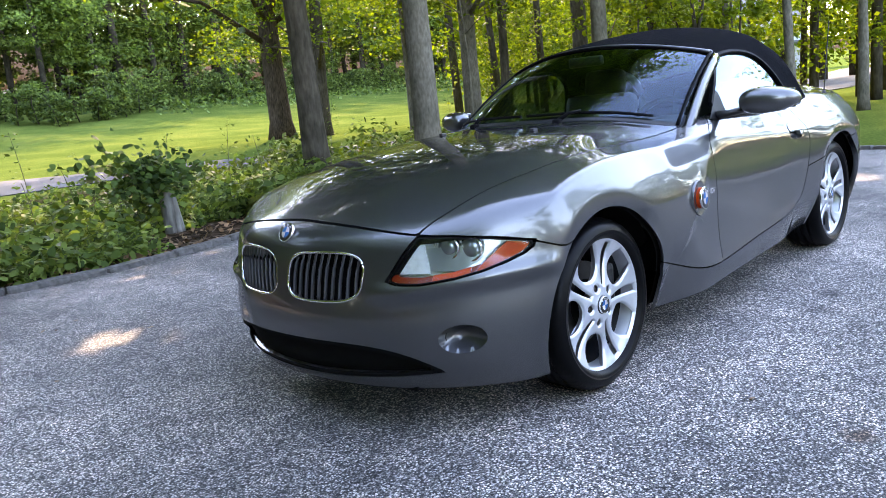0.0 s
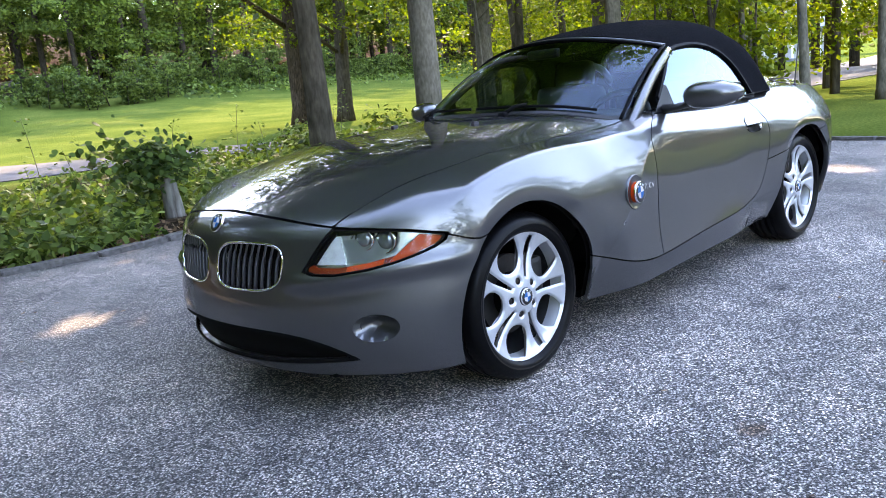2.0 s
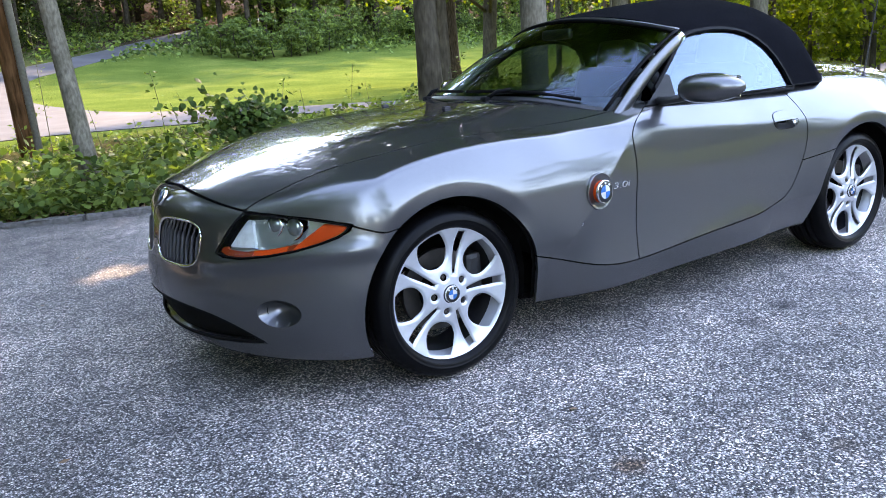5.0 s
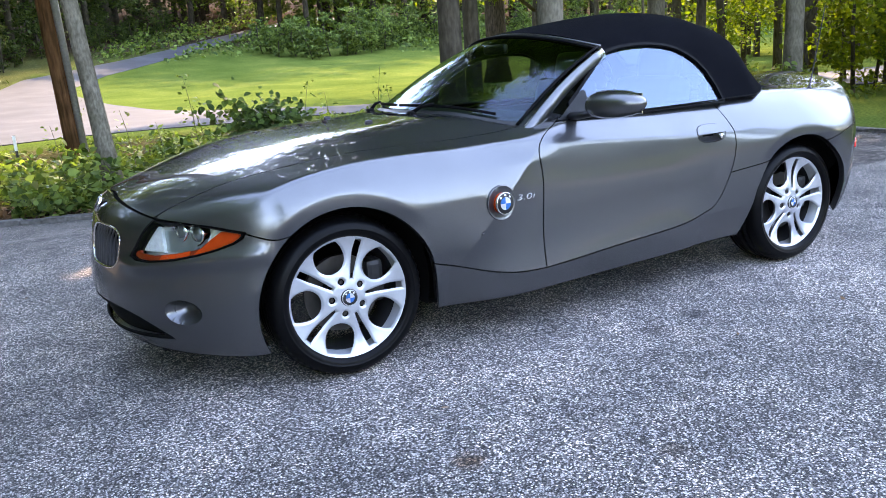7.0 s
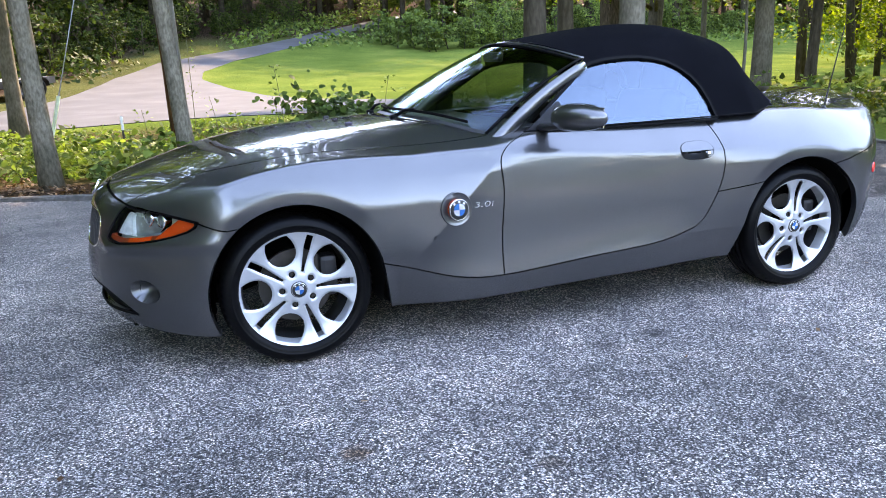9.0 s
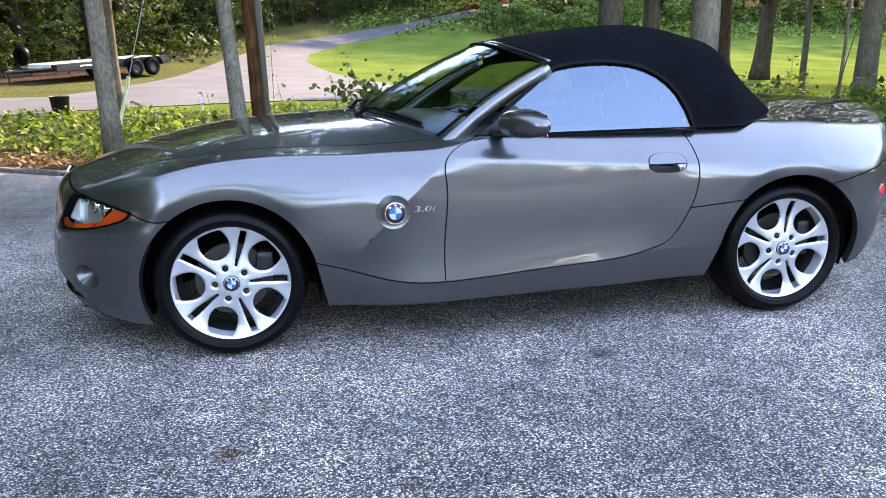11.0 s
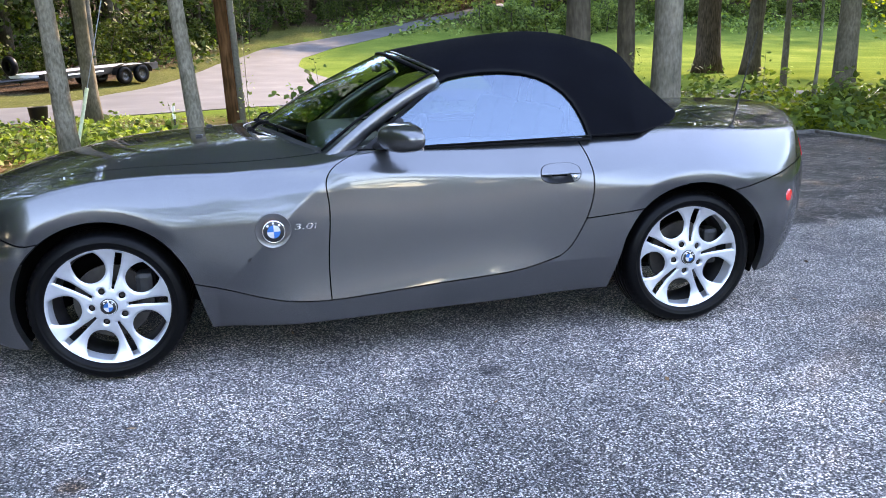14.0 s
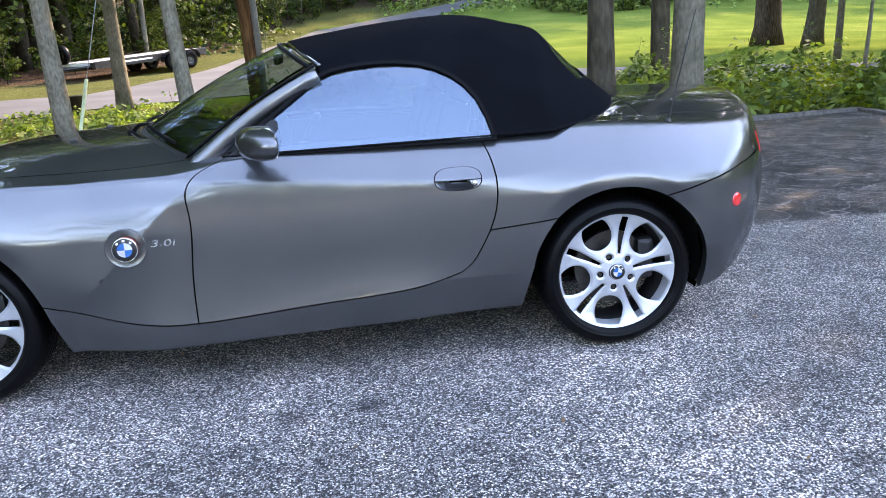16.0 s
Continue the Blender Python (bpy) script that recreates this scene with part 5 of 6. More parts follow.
    lock.transform(Matrix.Translation((1.932, s * (hw + 0.001), HZ - 0.018)) @ Matrix.Scale(s, 4, (0, 1, 0)))
    part("lock", lock, CHROME, hd, smooth=True)
    # side badge with amber crescent
    bx, bz = 0.662, 0.587
    bw = float(side_w(np.array(bx), np.array(bz)))
    nrm = Vector((0.10, s * 1.0, 0.02))
    m = Matrix.Translation((bx, s * (bw + 0.001), bz)) @ nrm.normalized().to_track_quat("Z", "Y").to_matrix().to_4x4()
    bm = bm_lathe([(0.0715, -0.010), (0.0715, 0.0012), (0.0695, 0.0022), (0.067, 0.0008), (0.050, -0.0004), (0.0, -0.0004)], 48, "Z"); bm.transform(m)
    rep = part("side_repeater", bm, PAINT, car, "round side badge set in a dished ring with amber lens", True)
    bm = bm_lathe([(0.0425, -0.004), (0.0425, 0.012), (0.041, 0.0145), (0.0, 0.0145)], 40, "Z"); bm.transform(m)
    part("repeater_lens", bm, AMBER, rep, "amber repeater lens", True)
    roundel(rep, Vector((bx, s * (bw + 0.001), bz)) + nrm.normalized() * 0.019, nrm, (0, 0, 1), 0.0435)
    # door mirror on a short arm
    bm = bmesh.new()
    bmesh.ops.create_uvsphere(bm, u_segments=36, v_segments=20, radius=1.0)
    for v in bm.verts:
        x, y, z = v.co
        taper = 1.0 - 0.22 * y                                # slimmer at the outer end
        v.co = Vector(((0.088 * math.copysign(abs(x) ** 0.75, x) if x < 0 else 0.045 * math.copysign(abs(x) ** 0.45, x)) * taper, 0.115 * math.copysign(abs(y) ** 0.85, y), 0.057 * math.copysign(abs(z) ** 0.88, z) * taper))
        v.co.x += 0.035 * y
    bm.transform(Matrix.Translation((1.195, s * 0.925, 0.935)) @ Matrix.Scale(s, 4, (0, 1, 0)))
    bmesh.ops.recalc_face_normals(bm, faces=bm.faces[:])
    mir = part("door_mirror", bm, PAINT, car, "grey rounded door mirror", True)
    arm = tube([(1.115, s * 0.715, 0.885), (1.135, s * 0.77, 0.890), (1.165, s * 0.84, 0.905)], [0.034, 0.028, 0.030], 12, flat=0.55)
    part("mirror_arm", arm, BLACK, mir, smooth=True)
    gl = bm_box((0.004, 0.17, 0.085), (1.243, s * 0.93, 0.935), 0.0015)
    part("mirror_glass", gl, CHROME, mir)
    tri = bmesh.new()
    vs = [tri.verts.new((a, s * (0.722 - 0.40 * (c - 0.87)), c)) for a, c in ((1.035, 0.872), (1.225, 0.872), (1.225, 0.985), (1.205, 0.992))]
    tri.faces.new(vs)
    bmesh.ops.solidify(tri, geom=tri.faces[:], thickness=0.012)
    part("mirror_plate", tri, BLACK, mir)
    # rear side reflector
    rw = float(side_w(np.array(2.975), np.array(0.572)))
    lo, hi = 0.5, 0.9
    for _ in range(40):
        mid = 0.5 * (lo + hi)
        lo, hi = (mid, hi) if body_field(np.array(2.976), np.array(mid), np.array(0.572)) < 0 else (lo, mid)
    nrm = Vector((0.45, s * 0.9, 0.05)).normalized()
    bm = bm_lathe([(0.027, -0.008), (0.027, 0.003), (0.023, 0.006), (0.0, 0.0075)], 28, "Z")
    bm.transform(Matrix.Translation((2.976, s * lo, 0.572)) @ nrm.to_track_quat("Z", "Y").to_matrix().to_4x4())
    part("side_reflector", bm, RED, car, "round red reflector", True)
    # tail lamp wraps the rear corner
    tl = cut(half, lambda x, y, z: x - 3.14, lambda x, y, z: inside([(3.14, 0.72), (3.5, 0.67), (3.5, 0.80), (3.16, 0.80)])(x, z), lambda x, y, z: A(y) - 0.34, lambda x, y, z: 0.56 - A(y))
    panel("tail_lamp", tl, RED, car, "red tail lamp", 0.004, 0.003)

# intake, nose badge, aerial, lettering
back = cut(body, lambda x, y, z: intake_in(A(y), z) + 0.004, lambda x, y, z: -0.4 - x)
panel("intake", back, MATTBLACK, car, "dark lower air intake", 0.004, -0.055)
panel("intake_lip", cut(body, lambda x, y, z: intake_in(A(y), z) - 0.0005, lambda x, y, z: 0.014 - intake_in(A(y), z), lambda x, y, z: -0.4 - x), MATTBLACK, car, "", 0.006, -0.002)
nz = 0.690
roundel(car, (float(nose_x(nz)) + 0.003, 0, nz), (-0.86, 0, 0.51), (0, 0, 1), 0.034)
aer = part("aerial", tube([(2.733, -0.664, 0.872), (2.737, -0.664, 0.892)], [0.018, 0.008], 10), BLACK, car, "short black aerial", True)
part("aerial_rod", tube([(2.737, -0.664, 0.89), (2.835, -0.664, 1.30)], [0.0042, 0.0022], 6), BLACK, aer)
fc = bpy.data.curves.new("lettering", "FONT")
fc.body, fc.size, fc.extrude, fc.shear = "3.0i", 0.052, 0.0025, 0.15
tmp = new("tmp_letters", fc)
me = bpy.data.meshes.new_from_object(tmp.evaluated_get(bpy.context.evaluated_depsgraph_get()))
bpy.data.objects.remove(tmp)
me.materials.append(CHROME)
let = tagged(new("lettering", me), "small bright model lettering 3.0i")
let.parent = car
lw = float(side_w(np.array(0.79), np.array(0.60)))
let.matrix_basis = pose(0.742, -lw - 0.003, 0.582, 90, 0, -1.5) @ Matrix.Diagonal((1.2, 0.66, 1, 1))

# ---- trees, woods and undergrowth ----
SUN_SPOTS = [(-0.68, 1.88, 0.19), (-0.52, 1.58, 0.16), (5.3, -0.1, 0.20)]        # x, y, radius


def leaf_mesh(name, C, D, size, mat, parent=None, label="", seed=0, shape=1.8, broad=False):
    """Leaves as bent blades at the places C, facing about D: four corners, or eight round a broad leaf."""
    rng = np.random.default_rng(seed)
    n = len(C)
    d = D + rng.normal(0, 0.55, (n, 3)); d /= np.linalg.norm(d, axis=1)[:, None]
    r = rng.normal(0, 1, (n, 3)); u = np.cross(d, r); u /= np.linalg.norm(u, axis=1)[:, None]
    w = np.cross(d, u)
    s = size * rng.uniform(0.6, 1.3, (n, 1)); k = s / shape
    V = np.stack([C - u * s * 0.5, C + w * k * 0.5 - d * s * 0.06, C + u * s * 0.5 - d * s * 0.12, C - w * k * 0.5 - d * s * 0.06], 1).reshape(-1, 3)
    F = np.arange(4 * n).reshape(n, 4)
    if broad:
        out = ((-0.46, 0.0, 0.0), (-0.50, 0.24, 0.03), (-0.30, 0.46, 0.08), (0.05, 0.44, 0.07), (0.56, 0.0, 0.14), (0.05, -0.44, 0.07), (-0.30, -0.46, 0.08), (-0.50, -0.24, 0.03))
        V = np.stack([C + u * s * a + w * k * b - d * s * c for a, b, c in out], 1).reshape(-1, 3)
        F = np.arange(8 * n).reshape(n, 8)
    return mesh_object(name, V, F, mat, parent, label, smooth=False)


def under_gaps(C, at=(0.0, 0.0, 0.0)):
    """Which leaves stay: the canopy is open along the sun's way to the sunlit spots on the drive."""
    keep = np.ones(len(C), bool)
    d = np.array(sun_dir)
    for gx, gy, r in SUN_SPOTS:
        q = C + np.array(at) - np.array((gx, gy, 0.0))
        q = q - (q @ d)[:, None] * d
        keep &= np.linalg.norm(q, axis=1) > r
    return C[keep]


def crown_points(rng, n, centre, radius, clumps, spread):
    """Places for leaves: clumps round a loose ellipsoid, with gaps between them."""
    c = rng.normal(0, 1, (clumps, 3)); c /= np.linalg.norm(c, axis=1)[:, None]
    c *= rng.uniform(0.35, 1.0, (clumps, 1)) ** 0.6
    c = np.array(centre) + c * np.array(radius)
    pick = rng.integers(0, clumps, n)
    sz = rng.uniform(0.5, 1.3, clumps)[pick][:, None]
    off = rng.normal(0, 1, (n, 3)) * spread * sz * np.array((1, 1, 0.45))
    return c[pick] + off, c


def trunk_mesh(base, top, r0, r1, seed, bend=0.05, flare=1.35, seg=16, rings=22):
    rng = random.Random(seed)
    b, t = Vector(base), Vector(top)
    pts, rad = [], []
    ph = rng.uniform(0, 6)
    for i in range(rings):
        k = i / (rings - 1)
        p = b.lerp(t, k)
        p += Vector((math.sin(ph + 4 * k), math.cos(ph * 1.7 + 3.2 * k), 0)) * bend * k
        pts.append(p); rad.append((r0 + (r1 - r0) * k) * (1 + (flare - 1) * math.exp(-k * (t - b).length / 0.35)))
    bm = tube(pts, rad, seg)
    for v in bm.verts:
        h = noise.noise(Vector((v.co.x * 5, v.co.y * 5, v.co.z * 1.2)) + Vector((seed, 0, 0)))
        q = b.lerp(t, max(0, min(1, (v.co.z - b.z) / (t.z - b.z))))
        v.co += Vector((v.co.x - q.x, v.co.y - q.y, 0)).normalized() * h * r0 * 0.10
    return bm, pts, rad


def tree(name, label, x, y, r, top_h, lean=(0, 0), bark=None, crown=None, leaf=None, seed=0, base_h=3.2, n=3500, spread=0.45, leaf_size=0.13, bend=0.08, limbs=7, clumps=46, low=None):
    z = float(height(x, y)) - 0.08
    root = thing(name, label, "tree", (x, y, z))
    bm, pts, rad = trunk_mesh((0, 0, 0), (lean[0] * top_h, lean[1] * top_h, top_h), r, r * 0.35, seed, bend)
    part("trunk", bm, bark or BEECH, root, smooth=True)
    rng = random.Random(seed + 9)
    R = crown or (2.6, 2.6, 3.2)
    for i in range(limbs):
        k = rng.uniform(base_h / top_h, 0.9)
        q = pts[int(k * (len(pts) - 1))]
        a = rng.uniform(0, 6.283)
        L = R[0] * rng.uniform(0.5, 0.95)
        e = q + Vector((math.cos(a) * L, math.sin(a) * L, L * rng.uniform(0.1, 0.6)))
        m = q.lerp(e, 0.5) + Vector((0, 0, 0.12 * L))
        part("limb", tube([q, m, e], [r * 0.28, r * 0.16, r * 0.05], 7), bark or BEECH, root, smooth=True)
    g = np.random.default_rng(seed)
    C, cl = crown_points(g, n, (lean[0] * top_h, lean[1] * top_h, (base_h + top_h) / 2 + 0.6), (R[0], R[1], (top_h - base_h) / 2 + 0.6), clumps, spread)
    if low:
        C2, _ = crown_points(g, low[0], (low[1], low[2], low[3]), low[4], 14, 0.28)
        C = np.concatenate([C, C2])
    C = under_gaps(C[C[:, 2] > 1.4], (x, y, z))
    leaf_mesh("crown", C, np.tile((0, 0, 1.0), (len(C), 1)), leaf_size, leaf or LEAF, root, seed=seed)
    return root
TREE_G = "trees beyond the drive"
NEAR = [
    # x, y, trunk radius, height, lean, bark, leaf, crown radius, crown foot, leaves, label
    (5.12, 7.40, 0.19, 15, (-0.010, 0.012), DARKBARK, LEAF, 4.6, 3.3, 15000, "tall tree with smooth grey-brown trunk on the verge behind the kerb"),
    (5.47, 5.32, 0.185, 16, (-0.004, 0.0), BEECH, LEAF, 4.6, 3.7, 15000, "tall tree with smooth pale grey trunk close to the kerb"),
    (7.02, 9.97, 0.17, 15, (0.0, 0.01), DARKBARK, LEAF, 4.2, 3.6, 9000, "slimmer dark-trunked tree behind the verge"),
    (11.2, 9.40, 0.20, 15, (0.01, 0.0), BEECH, LEAF_LIT, 4.4, 3.0, 9000, "grey-trunked tree beside the lane"),
    (11.4, 6.15, 0.17, 14, (0.03, 0.02), BEECH, LEAF_LIT, 3.8, 3.0, 7000, "grey tree with ivy at its foot behind the side lawn"),
    (12.8, 9.75, 0.12, 11, (0.05, 0.0), DARKBARK, LEAF_LIT, 3.0, 2.7, 6000, "slender dark tree by the lane"),
    (18.2, 11.0, 0.25, 15, (0.0, 0.0), DARKBARK, LEAF_LIT, 4.6, 3.6, 8000, "broad reddish-brown trunk beyond the lane"),
    (18.2, 26.6, 0.50, 17, (0.0, 0.0), FURROW, LEAF_LIT, 7.0, 3.2, 13000, "stout old tree with deeply furrowed bark on the lawn"),
    (18.9, 24.6, 0.33, 15, (0.05, -0.02), DARKBARK, LEAF_LIT, 5.5, 3.0, 9000, "leaning dark tree on the lawn beside the old one"),
    (-0.2, 5.24, 0.088, 13, (-0.060, 0.03), LICHEN, LEAF, 3.4, 4.2, 8000, "slim grey tree leaning over the verge"),
    (-1.65, 5.59, 0.105, 13, (-0.03, 0.0), LICHEN, LEAF, 3.6, 4.4, 8000, "slim tree with mottled grey bark beside leaf litter"),
    (-3.1, 13.4, 0.15, 14, (-0.01, 0.02), BEECH, LEAF, 3.8, 3.6, 7000, "grey-brown tree in front of the lane"),
]
for i, (x, y, r, h, ln, bark, leaf, cr, foot, n, lab) in enumerate(NEAR):
    near = y < 14
    tagged(tree("tree", lab, x, y, r, h, ln, bark, (cr, cr, 5), leaf, 20 + i, foot, int(n * (1.25 if near else 1.2) * (1.0 if leaf is LEAF else 1.7)), 0.62 if near else 0.75, 0.29 if leaf is LEAF else 0.18, 0.06, 9, 150), group=TREE_G)
for i, (x, y, r, ln, h, lab) in enumerate([
    (11.5, 11.7, 0.075, (0.03, 0.0), 8.0, "thin pale sapling by the lane"),
    (9.6, 8.1, 0.035, (0.05, 0.03), 4.2, "thin dark sapling in the undergrowth by the rear kerb"),
    (11.0, 2.38, 0.085, (0.10, 0.08), 7.5, "slender leaning sunlit tree beyond the side lawn"),
    (12.6, 4.1, 0.065, (0.02, 0.02), 7.0, "thin tree with twin stems beyond the side lawn"),
    (14.2, 2.2, 0.10, (0.02, 0.02), 8.0, "tree with sunlit trunk beyond the side lawn"),
    (-7.6, 35.0, 0.13, (0.02, 0.0), 13.0, "slim birch-like tree at the edge of the woods"),
]):
    tagged(tree("tree", lab, x, y, r, h, ln, BEECH, (1.9, 1.9, 2.4), LEAF_LIT if x > 5 else LEAF, 50 + i, 2.2 if h < 5 else 3.0, 2400, 0.38, 0.11, 0.10, 5, 26), group=TREE_G)

# far woods: rows of trees that nobody could count
def woods(name, label, spots, seed, leaf_size, per, mat, hi=(9, 17), floor=0.3):
    g = np.random.default_rng(seed)
    Cs = []
    bm_all = bmesh.new()
    for (x, y) in spots:
        H = g.uniform(*hi); z = float(height(x, y))
        C, _ = crown_points(g, per, (x, y, z + H * 0.52 + floor), (H * 0.26, H * 0.26, H * 0.50), 34, H * 0.045)
        Cs.append(C[C[:, 2] > z + 0.15])
        t = tube([(x, y, z - 0.2), (x + g.normal(0, 0.2), y, z + H * 0.45), (x + g.normal(0, 0.4), y, z + H * 0.85)], [H * 0.016, H * 0.012, H * 0.004], 7)
        me = bpy.data.meshes.new("t"); t.to_mesh(me); t.free(); bm_all.from_mesh(me); bpy.data.meshes.remove(me)
    root = thing(name, label, "woods", kind="stuff")
    part("trunks", bm_all, DARKBARK, root, smooth=True)
    C = under_gaps(np.concatenate(Cs))
    D = np.tile((0.0, -0.4, 0.7), (len(C), 1))
    leaf_mesh("foliage", C, D, leaf_size, mat, root, seed=seed, shape=1.5)
    return root


def along(pts, step_m, depth, rows, seed):
    g = np.random.default_rng(seed); out = []
    for a, b in zip(pts[:-1], pts[1:]):
        a, b = np.array(a, float), np.array(b, float)
        L = np.linalg.norm(b - a); nrm = np.array((-(b - a)[1], (b - a)[0])) / L
        for r in range(rows):
            for k in np.arange(g.uniform(0, step_m), L, step_m):
                p = a + (b - a) * k / L + nrm * (r * depth + g.uniform(0, depth * 0.7)) + g.normal(0, 0.5, 2)
                out.append((float(p[0]), float(p[1])))
    return out


woods("woods", "dense shaded woods of mixed green trees behind the lawn", along([(21, 58), (30, 62), (45, 66), (75, 63), (110, 62)], 3.4, 4.5, 4, 1), 3, 0.34, 5600, FARLEAF, (15, 24))
woods("woods", "dense green woods beside the climbing lane", along([(-38, 23), (-26, 26), (-13, 28), (-9.5, 34), (-4.5, 47), (0, 56), (10, 70), (29, 92)], 3.0, 4.6, 3, 2), 4, 0.28, 5200, WOODLEAF_SHADED, (13, 21))
woods("shrubs", "belt of tall shrubs and weeds at the edge of the woods", along([(14.5, 55), (18, 50), (22, 51), (30, 57), (42, 61), (60, 60)], 1.6, 1.4, 2, 5), 6, 0.20, 900, SHRUB, (1.6, 3.6), 0.0)
woods("shrubs", "low shrubs below the roadside woods", along([(-24, 24.5), (-12, 26.5), (-8, 33), (-3.6, 45), (1, 55), (12, 68)], 1.7, 1.4, 2, 7), 8, 0.13, 1100, WOODLEAF_SHADED, (1.2, 3.2), 0.0)
woods("woods", "sunlit green trees beyond the far side of the lane", along([(36, 22), (52, 26), (75, 33)], 4.0, 4.0, 3, 9), 10, 0.40, 2200, LEAF_LIT, (9, 15))
woods("woods", "bright young trees beyond the side lawn", along([(15.5, 3.6), (19, 1.5)], 2.2, 2.5, 2, 11), 12, 0.13, 3600, LEAF_LIT, (6, 10), 0.1)
woods("woods", "low sunlit trees behind the side lawn", along([(20, 0.5), (25, -3), (32, -10)], 2.2, 2.5, 2, 35), 36, 0.16, 2600, LEAF_LIT, (4.5, 6.5), 0.0)
woods("woods", "tall green trees far beyond the side lawn", along([(47, -10), (46, 8), (42, 20)], 3.0, 3.5, 2, 25), 26, 0.30, 2400, FARLEAF, (11, 16), 0.0)
woods("woods", "row of tall sunlit trees on the open side of the drive", along([(36, -24), (16, -22), (-6, -22), (-26, -20)], 3.0, 4.0, 2, 13), 14, 0.30, 1600, LEAF, (4.2, 7.0), 0.0)
woods("woods", "pair of taller sunlit trees across the drive", [(-1.0, -20.5), (-3.6, -21.5), (21.0, -18.5), (24.5, -19.5)], 29, 0.30, 3400, LEAF, (14, 16), 0.0)
# Unseen shrub belt, added to keep bright horizon sky out of the door's reflections.
woods("shrubs", "added unseen belt of shrubs blocking the low sky on the open side", along([(36, -21.5), (16, -19.5), (-6, -19.5), (-26, -17.5)], 1.5, 1.2, 2, 27), 28, 0.22, 700, SHRUB, (1.6, 3.2), 0.0)
# Two unseen tree groups added ahead of the car to block sky light.
woods("woods", "added unseen trees shading the far end of the drive", along([(-14, -19), (-10.4, -7), (-9.6, 2), (-7.2, 10.2)], 2.0, 2.6, 3, 15), 16, 0.36, 1800, LEAF, (11, 17), 0.0)
woods("woods", "added unseen trees blocking sky light beyond the far end of the drive", along([(-22, -4), (-25, 8), (-28, 22)], 2.6, 3.2, 3, 21), 22, 0.40, 1700, LEAF, (11, 17), 0.0)
woods("woods", "tall sunlit trees behind the side lawn", along([(36, -44), (32, -24), (28, -8), (33, 0)], 2.8, 3.4, 2, 23), 24, 0.36, 1700, LEAF_LIT, (6, 8), 0.0)
woods("woods", "woods closing the far end of the drive", along([(-34, -30), (-32, -8), (-36, 8)], 4.5, 5.0, 2, 17), 18, 0.5, 1300, LEAF, (9, 15))
woods("woods", "sunlit young trees on both sides of the lane", along([(31, 4.4), (19, 4.8)], 2.4, 1.6, 2, 31) + along([(20, 15.5), (36, 16.5)], 2.8, 3.0, 2, 33), 32, 0.15, 3000, LEAF_LIT, (8, 12), 0.0)
woods("shrubs", "leafy sunlit shrubs behind the side lawn", along([(12.5, 3.2), (15.0, 5.5), (19.0, 8.2)], 1.1, 1.2, 2, 19), 20, 0.12, 900, LEAF_LIT, (2.0, 4.5), 0.1)


def undergrowth(name, label, n, area, size, mat, seed, hi, clumps=150, spread=0.22, shape=1.25):
    """Low leafy plants: leaves crowd on domed clumps of uneven height, with gaps between."""
    g = np.random.default_rng(seed)
    x0, x1, y0, y1 = area
    pc = np.stack([g.uniform(x0, x1, clumps), g.uniform(y0, y1, clumps)], 1)
    ph = hi * g.uniform(0.15, 1.0, clumps) ** 1.8
    pw = spread * g.uniform(0.5, 1.5, clumps)
    wt = (pw ** 2 + 0.02) * (0.3 + ph); wt /= wt.sum()
    pick = g.choice(clumps, n, p=wt)
    off = g.normal(0, 1, (n, 2)); rad = np.hypot(off[:, 0], off[:, 1])
    xy = pc[pick] + off * pw[pick][:, None]
    o = -on_drive(xy[:, 0], xy[:, 1])
    ok = (o > 0.12) & ((xy[:, 0] > -1.15) | (o > 1.9)) & (poly_dist(xy[:, 0], xy[:, 1], LANE_EDGE) < -0.4) & ((np.abs(xy[:, 0] - 1.75) > 0.85) | (o > 1.40 + 0.15 * np.sin(9 * xy[:, 0])))
    top = ph[pick] * np.exp(-0.5 * rad ** 2) + 0.05
    z = height(xy[:, 0], xy[:, 1]) + np.minimum(top, 0.10 + np.maximum(o, 0) * 1.0) * g.uniform(0.0, 1.0, n) ** 0.45
    C = np.column_stack([xy, z])[ok]
    D = np.column_stack([off[ok] * 0.5, np.full(ok.sum(), 1.0)])
    return tagged(leaf_mesh(name, C, D, size, mat, None, label, seed, shape, size < 0.12), category="undergrowth", kind="stuff")


undergrowth("undergrowth", "thick dark green undergrowth of broad-leaved plants behind the kerb", 25000, (-2.2, 5.5, 4.0, 8.5), 0.082, SHRUB, 31, 0.62, 190, 0.26)
undergrowth("undergrowth", "small-leaved weeds and grass between the larger plants", 16000, (-2.4, 6.0, 4.0, 9.5), 0.052, SHRUB, 34, 0.35, 260, 0.20, 2.6)
undergrowth("undergrowth", "pale green plants between the verge and the lane", 11000, (-4.8, 6.5, 7.0, 14.5), 0.085, SHRUB, 32, 0.38, 150, 0.30)
undergrowth("undergrowth", "bushy plants beneath the trees near the rear kerb", 15000, (4.5, 14.0, 5.6, 12.0), 0.10, SHRUB, 33, 0.95, 170, 0.30)
undergrowth("undergrowth", "yellow-green weeds beyond the rear kerb", 7000, (5.5, 15.0, 5.8, 11.0), 0.08, LEAF_LIT, 35, 0.7, 90, 0.25, 1.8)


